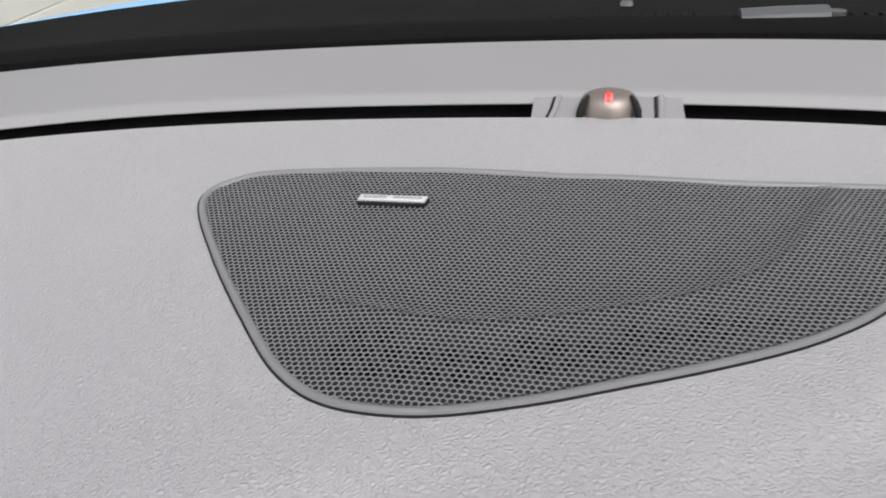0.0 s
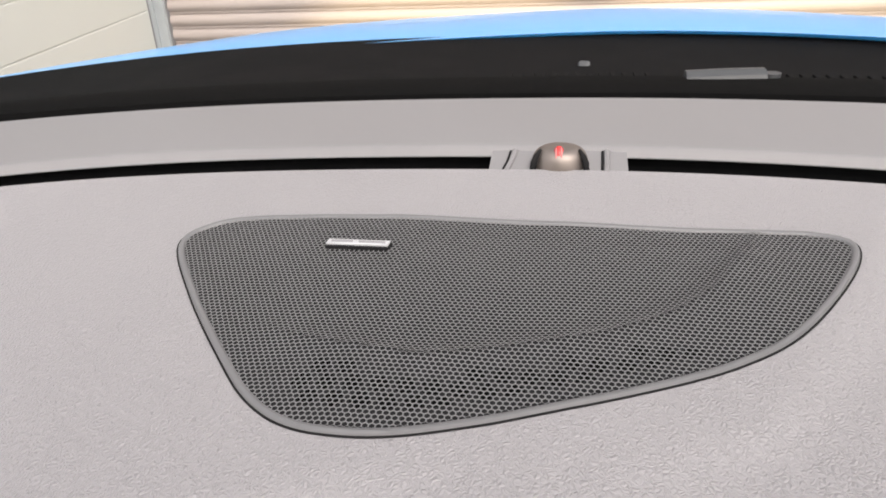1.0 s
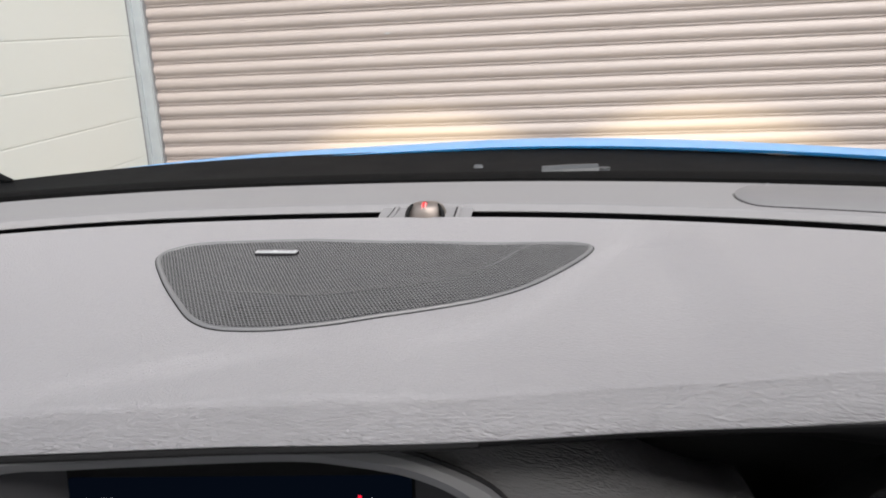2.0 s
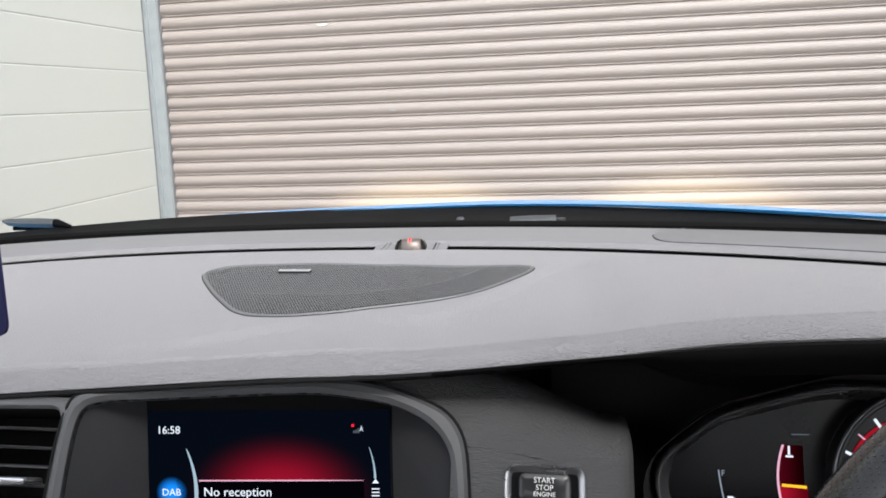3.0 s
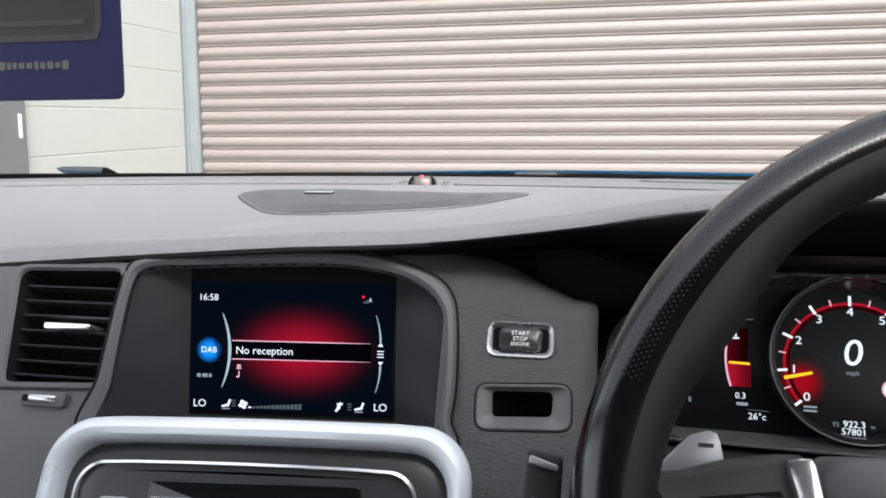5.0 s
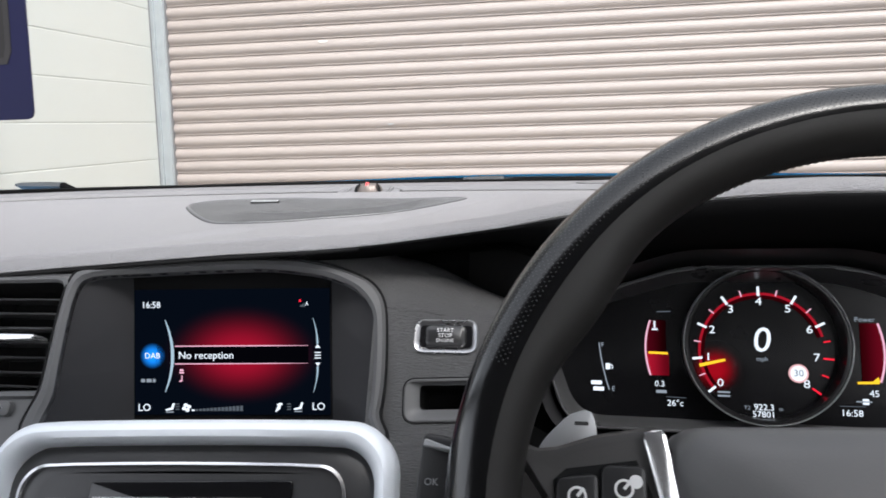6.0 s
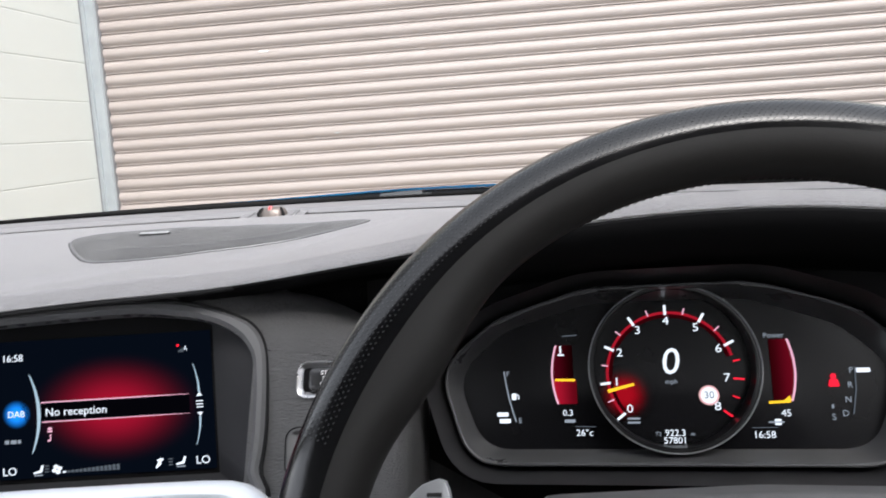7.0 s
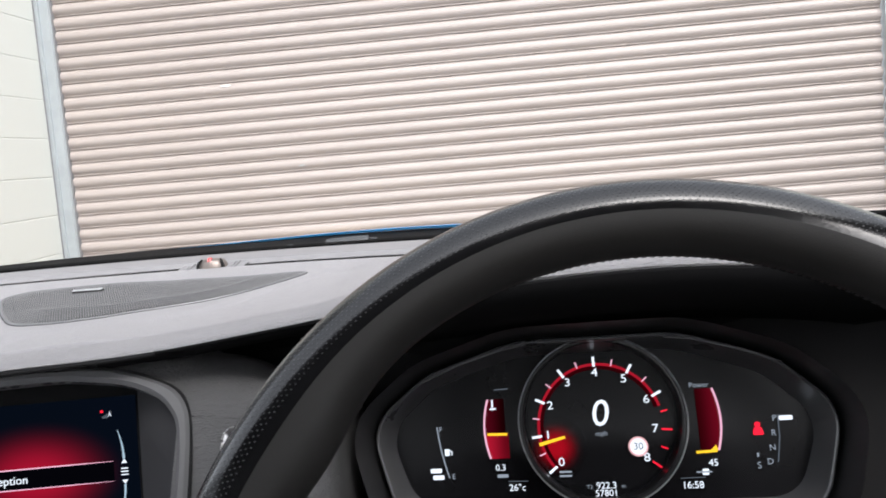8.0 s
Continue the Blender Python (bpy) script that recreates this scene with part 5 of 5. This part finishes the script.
part("bar_pointer", slab(CL, [Vector((0.0715, -0.0166)), Vector((0.0762, -0.0166)), Vector((0.0750, -0.0135))], ZC, ZC + 0.0004), G_YELLOW, face)
part("bar_head", strip(CL, [(-0.072, 0.0305), (-0.062, 0.0308)], 0.0008, ZC), G_GREY, face)
part("thermometer_mark", strip(CL, [(-0.0738, 0.0235), (-0.0738, 0.0182)], 0.0012, ZC + 0.0003), G_WHITE, face)
part("thermometer_mark", strip(CL, [(-0.0758, 0.0172), (-0.0715, 0.0172)], 0.0012, ZC + 0.0003), G_WHITE, face)
text("power_text", "Power", CL, 0.0685, 0.0264, 0.0050, G_DIM, face, ZC + 0.0003)
text("consumption_text", "0.3", CL, -0.0706, -0.0233, 0.0060, G_WHITE, face, ZC + 0.0003)
part("consumption_unit", slab(CL, rect(0.0075, 0.0022, 0.0004, -0.0695, -0.0288), ZC, ZC + 0.0002), G_DIM, face)
text("temperature_text", "26\u00b0c", CL, -0.0598, -0.0370, 0.0064, G_WHITE, face, ZC + 0.0003)
part("divider", strip(CL, [(-0.066, -0.0325), (-0.052, -0.0328)], 0.0005, ZC), G_GREY, face)
text("range_text", "45", CL, 0.0721, -0.0250, 0.0064, G_WHITE, face, ZC + 0.0003)
part("range_mark", slab(CL, rect(0.0040, 0.0040, 0.0006, 0.0665, -0.0306), ZC, ZC + 0.0002), G_WHITE, face)
part("range_mark", slab(CL, rect(0.0100, 0.0010, 0.0002, 0.0655, -0.0306), ZC, ZC + 0.0003), G_DIM, face)
text("clock_text", "16:58", CL, 0.0574, -0.0389, 0.0064, G_WHITE, face, ZC + 0.0003)
part("divider", strip(CL, [(0.050, -0.0342), (0.066, -0.0340)], 0.0005, ZC), G_GREY, face)
# fuel gauge
part("fuel_arc", strip(CL, [(-0.1148 + 0.0040 * (t * t) + 0.0035 * t, 0.0065 - 0.0355 * t) for t in [k / 8 for k in range(9)]], 0.0009, ZC), G_DIM, face)
text("fuel_full", "F", CL, -0.1122, 0.0045, 0.0050, G_DIM, face, ZC + 0.0003)
text("fuel_empty", "E", CL, -0.1043, -0.0282, 0.0050, G_DIM, face, ZC + 0.0003)
part("pump_mark", slab(CL, rect(0.0034, 0.0046, 0.0006, -0.1082, -0.0114), ZC, ZC + 0.0002), G_WHITE, face)
part("pump_hose", strip(CL, [(-0.1062, -0.0100), (-0.1048, -0.0112), (-0.1050, -0.0135)], 0.0007, ZC), G_WHITE, face)
for y, x in ((-0.0238, -0.1168), (-0.0284, -0.1152)):
    part("fuel_bar", slab(CL, rect(0.0080, 0.0030, 0.0006, x, y), ZC, ZC + 0.0002), G_WHITE, face)
# gear display
for ch, x, y in (("P", 0.1139, 0.0022), ("R", 0.1124, -0.0073), ("N", 0.1105, -0.0167), ("D", 0.1080, -0.0255)):
    text("gear_letter", ch, CL, x, y, 0.0056, G_DIM, face, ZC + 0.0003)
part("gear_line", strip(CL, [(0.1164, 0.0045), (0.1158, -0.010), (0.1128, -0.026)], 0.0008, ZC), G_GREY, face)
part("gear_bar", slab(CL, rect(0.0085, 0.0030, 0.0007, 0.1212, 0.0022), ZC, ZC + 0.0002), G_WHITE, face)
text("sport_letter", "S", CL, 0.1008, -0.0278, 0.0060, G_DIM, face, ZC + 0.0003)
part("sport_mark", strip(CL, [(0.1008, -0.0222), (0.1008, -0.0195)], 0.0012, ZC), G_DIM, face)
part("belt_warning", slab(CL, rounded([(0.0992, -0.0082, 0.001), (0.1064, -0.0082, 0.001), (0.1052, -0.0030, 0.002), (0.1004, -0.0030, 0.002)], 4), ZC, ZC + 0.0003), G_REDBRIGHT, face, "red warning mark")
part("belt_head", slab(CL, circle(0.0019, 14, 0.1028, -0.0014), ZC, ZC + 0.0003), G_REDBRIGHT, face)

# ------------------------------------------------------------------ steering wheel
WC = (0.3815, -0.2406, 1.0003)
RIMF = plane_frame(WC, 0.0, 25.1)
WH = plane_frame((0.378, -0.2377, 0.979), 0.4, 22.3)  # hub and spokes, dished below the rim
wheel = thing("steering_wheel", "black leather steering wheel with a perforated rim", "steering wheel", at=WC)
RR, TR, SEAM = 0.1615, 0.0146, 100


def rim_point(a, rr=0.0, out=0.0):
    c, s = math.cos(a), math.sin(a)
    return Vector(((RR + rr) * c, (RR + rr) * s, out))


def rim_shell(b0, b1, n):
    """Part of the rim's tube, between two angles round its section (0 = outwards, 90 = towards the driver)."""
    bm = bmesh.new()
    loops = []
    for k in range(145):
        a = 2 * math.pi * k / 144
        row = []
        for j in range(n + 1):
            b = radians(b0 + (b1 - b0) * j / n)
            flare = 0.0065 * (math.exp(-((a - radians(146)) / 0.20) ** 2) + math.exp(-((a - radians(34)) / 0.20) ** 2)) * max(0.0, -math.cos(b))
            row.append(RIMF @ rim_point(a, TR * math.cos(b) - flare, TR * math.sin(b)))
        loops.append(row)
    loft(bm, loops, closed=False)
    bmesh.ops.remove_doubles(bm, verts=bm.verts, dist=1e-6)
    return bm


part("rim_grip", rim_shell(-110, SEAM, 30), M_LEATHER, wheel, "perforated black leather outer rim")
part("rim_inner", rim_shell(SEAM, 250, 26), M_LEATHER_SMOOTH, wheel, "smooth black leather inner rim")
# hole dots, paler than the leather so that their colour paints the glints
verts, faces = [], []
for k in range(900):
    a = 2 * math.pi * (k + 0.5) / 900
    if math.sin(a) < 0.34:
        continue
    for j in range(16):
        b = radians(2 + 5.6 * j)
        if (k + j) % 2:
            continue
        cpt = rim_point(a, (TR + 0.00012) * math.cos(b), (TR + 0.00012) * math.sin(b))
        ta = (rim_point(a + 0.001) - rim_point(a - 0.001)).normalized()
        nb = (rim_point(a, math.cos(b), math.sin(b)) - rim_point(a)).normalized()
        tb = nb.cross(ta)
        base = len(verts)
        for q in range(5):
            g = 2 * math.pi * q / 5
            verts.append(RIMF @ (cpt + (ta * math.cos(g) + tb * math.sin(g)) * 0.00030))
        faces.append(tuple(range(base, base + 5)))
me = bpy.data.meshes.new("perforation_glint")
me.from_pydata(verts, [], faces)
me.materials.append(M_PERFGLINT)
perf = new("perforation_glint", me)
perf.parent = wheel
perf.matrix_parent_inverse = Matrix.Translation(parent_base(wheel)).inverted()
tagged(perf, "rows of tiny holes in the leather, paled for their glints", kind="stuff")
bm = bmesh.new()
for k in range(200):
    a = radians(30) + radians(120) * k / 200
    p0 = RIMF @ rim_point(a - 0.003, -TR + 0.0003, -0.004 if k % 2 else 0.0)
    p1 = RIMF @ rim_point(a + 0.003, -TR + 0.0003, 0.0 if k % 2 else -0.004)
    seg = sweep([p0, p1], 0.00025, 4)
    tmp = bpy.data.meshes.new("tmp")
    seg.to_mesh(tmp)
    seg.free()
    bm.from_mesh(tmp)
    bpy.data.meshes.remove(tmp)
part("stitching", bm, M_BROW, wheel, "black cross stitching", smooth=False)

# spokes, hub, buttons
for sgn in (-1, 1):
    out = [Vector((sgn * x, y)) for x, y in ((0.154, 0.062), (0.147, 0.050), (0.139, 0.0455), (0.130, 0.0465), (0.115, 0.0515), (0.09, 0.056), (0.08, 0.03), (0.085, -0.03), (0.11, -0.045), (0.15, -0.02))]
    if sgn < 0:
        out = out[::-1]
    out = resample(rounded([(p.x, p.y, 0.006) for p in out], 5), 80)
    if sgn > 0:
        out = out[::-1]
    part("spoke", slab(WH, out, -0.022, 0.001, 0.004), M_SPOKE, wheel, "dark grey spoke")
    cx = [(0.0985, 0.0530), (0.0895, 0.0550), (0.0845, 0.030), (0.086, -0.02), (0.093, -0.022), (0.0925, 0.028)]
    o2 = resample(rounded([(sgn * x, y, 0.003) for x, y in cx], 4), 48)
    part("spoke_trim", slab(WH, o2 if sgn > 0 else o2[::-1], -0.01, 0.0055, 0.0015), M_CHROME, wheel, "satin chrome spoke trim")
    bo = [Vector((sgn * x, y)) for x, y in ((0.1315, 0.034), (0.1265, 0.0385), (0.1000, 0.0425), (0.0945, 0.030), (0.0965, -0.01), (0.125, -0.012))]
    part("button_gap", slab(WH, (bo if sgn > 0 else bo[::-1]), 0.0, 0.0016), M_VOID, wheel)
    for xa, xb, ya in ((0.1145, 0.1305, 0.0372), (0.0968, 0.1135, 0.0405)):
        q = rounded([(sgn * xa, ya - 0.028, 0.003), (sgn * xb, ya - 0.028, 0.003), (sgn * xb, ya - 0.002 * (xb > 0.12), 0.004), (sgn * xa, ya, 0.003)], 4)
        button = part("wheel_button", slab(WH, q if sgn > 0 else q[::-1], 0.001, 0.0042, 0.0012), M_KEY, wheel, "black spoke button")
        bxm, bym = sgn * (xa + xb) / 2, ya - 0.0085
        part("button_symbol", ring(WH, circle(0.0037, 20, bxm, bym), circle(0.0027, 20, bxm, bym), 0.0042, 0.0046, 0.0001, 40), M_PRINT, button)
        part("button_symbol", strip(WH, [(bxm, bym), (bxm + sgn * -0.0025, bym + 0.003)], 0.0012, 0.0042), M_PRINT, button)
        if xa < 0.1:
            part("button_symbol", slab(WH, circle(0.0025, 16, bxm - sgn * 0.0044, bym + 0.0028), 0.0042, 0.0047), M_PRINT, button)
HUB = rounded([(-0.072, -0.075, 0.03), (0.072, -0.075, 0.03), (0.088, 0.045, 0.02), (0.080, 0.0555, 0.012), (0.0, 0.0580, 0.2), (-0.080, 0.0555, 0.012), (-0.088, 0.045, 0.02)], 8)
bm = bmesh.new()
HUBr = resample(HUB, 96)
loft(bm, [lift(WH, HUBr, -0.03), lift(WH, HUBr, 0.0), lift(WH, [p * 0.985 for p in HUBr], 0.006), lift(WH, [p * 0.95 for p in HUBr], 0.0105), lift(WH, [p * 0.80 for p in HUBr], 0.0165), lift(WH, [p * 0.5 for p in HUBr], 0.020), lift(WH, [p * 0.15 for p in HUBr], 0.0215)], cap0=True, cap1=True)
part("hub_pad", bm, M_HUB, wheel, "dark padded wheel hub")
for sgn in (-1, 1):
    pp = [Vector((sgn * x, y)) for x, y in ((0.142, 0.038), (0.135, 0.0500), (0.125, 0.0600), (0.1150, 0.0635), (0.1130, 0.054), (0.112, 0.04), (0.112, -0.02), (0.135, -0.03), (0.142, 0.0))]
    pq = resample(rounded([(p.x, p.y, 0.004) for p in (pp[::-1] if sgn > 0 else pp)], 5), 64)
    part("paddle", slab(WH, pq[::-1], -0.031, -0.026, 0.001), M_PADDLE, wheel, "pale grey shift paddle")
    part("paddle_mark", slab(WH, rect(0.0058, 0.0016, 0.0004, sgn * 0.1195, 0.0565), -0.026, -0.0256), M_BLACK, wheel)
part("column", sweep([WH @ Vector((0, -0.01, -0.02)), WH @ Vector((0, -0.01, -0.16))], 0.055, 20), M_BLACK, wheel, "black column shroud")

stalk = thing("indicator_stalk", "black column stalk with a pale printed mark", "stalk", at=(0.2, -0.19, 1.0))
ST = plane_frame((0.193, -0.195, 1.000), 0, 22)
part("stalk_arm", sweep([(0.345, -0.175, 0.975), (0.26, -0.185, 0.985), (0.208, -0.193, 0.994)], [0.011, 0.010, 0.009], 12), M_BLACK, stalk)
part("stalk_end", slab(ST, rounded([(-0.0085, -0.035, 0.003), (0.0085, -0.035, 0.003), (0.0105, 0.012, 0.003), (-0.0040, 0.0145, 0.003)], 5), -0.012, 0.002, 0.002), M_BLACK, stalk)
part("stalk_tip", slab(ST, rounded([(-0.0035, 0.0085, 0.001), (0.0085, 0.0060, 0.001), (0.0085, 0.0085, 0.001), (-0.0030, 0.0120, 0.001)], 4), 0.0015, 0.0042, 0.001), M_PADDLE, stalk)
text("stalk_text", "OK", ST, 0.0005, -0.0065, 0.0043, M_BADGE, stalk, 0.0022)

# ------------------------------------------------------------------ hanging card
card = thing("hanging_card", "navy blue card with a grey picture hanging from a cord", "hanging card", at=(-0.01, -0.22, 1.155))
CD = plane_frame((0.0325, -0.22, 1.155), 0, 0)
part("card_sheet", slab(CD, rounded([(-0.110, 0.0, 0.004), (0.0, 0.0, 0.004), (0.001, 0.150, 0.004), (-0.110, 0.150, 0.004)], 5), -0.0006, 0.0006), M_CARD, card, "navy blue card")
part("picture_frame", ring(CD, rounded([(-0.102, 0.0225, 0.004), (-0.0075, 0.0225, 0.004), (-0.006, 0.120, 0.004), (-0.102, 0.120, 0.004)], 5), rounded([(-0.0995, 0.0250, 0.003), (-0.0100, 0.0250, 0.003), (-0.0085, 0.1175, 0.003), (-0.0995, 0.1175, 0.003)], 5), 0.0006, 0.0009, 0.0001, 64), M_CARDBAND, card)
part("picture", slab(CD, rounded([(-0.0995, 0.0250, 0.003), (-0.0100, 0.0250, 0.003), (-0.0085, 0.1175, 0.003), (-0.0995, 0.1175, 0.003)], 5), 0.0005, 0.0007), M_CARDDARK, card)
for y, w, h in ((0.0295, 0.080, 0.0022), (0.046, 0.074, 0.014), (0.0695, 0.080, 0.0030)):
    part("picture_bar", slab(CD, rect(w, h, 0.001, -0.0545, y), 0.0007, 0.0009), M_CARDBAND, card)
random.seed(12)
px = -0.097
while px < -0.022:
    w = random.uniform(0.0016, 0.0034)
    part("print_bar", slab(CD, rect(w, random.uniform(0.0022, 0.0034), 0.0005, px + w / 2, 0.0135), 0.0006, 0.0009), M_CARDGREY, card)
    px += w + 0.0008
part("cord", sweep([(-0.022, -0.22, 1.303), (-0.022, -0.24, 1.38), (-0.02, -0.43, 1.457)], 0.0012, 6), M_CARD, card)
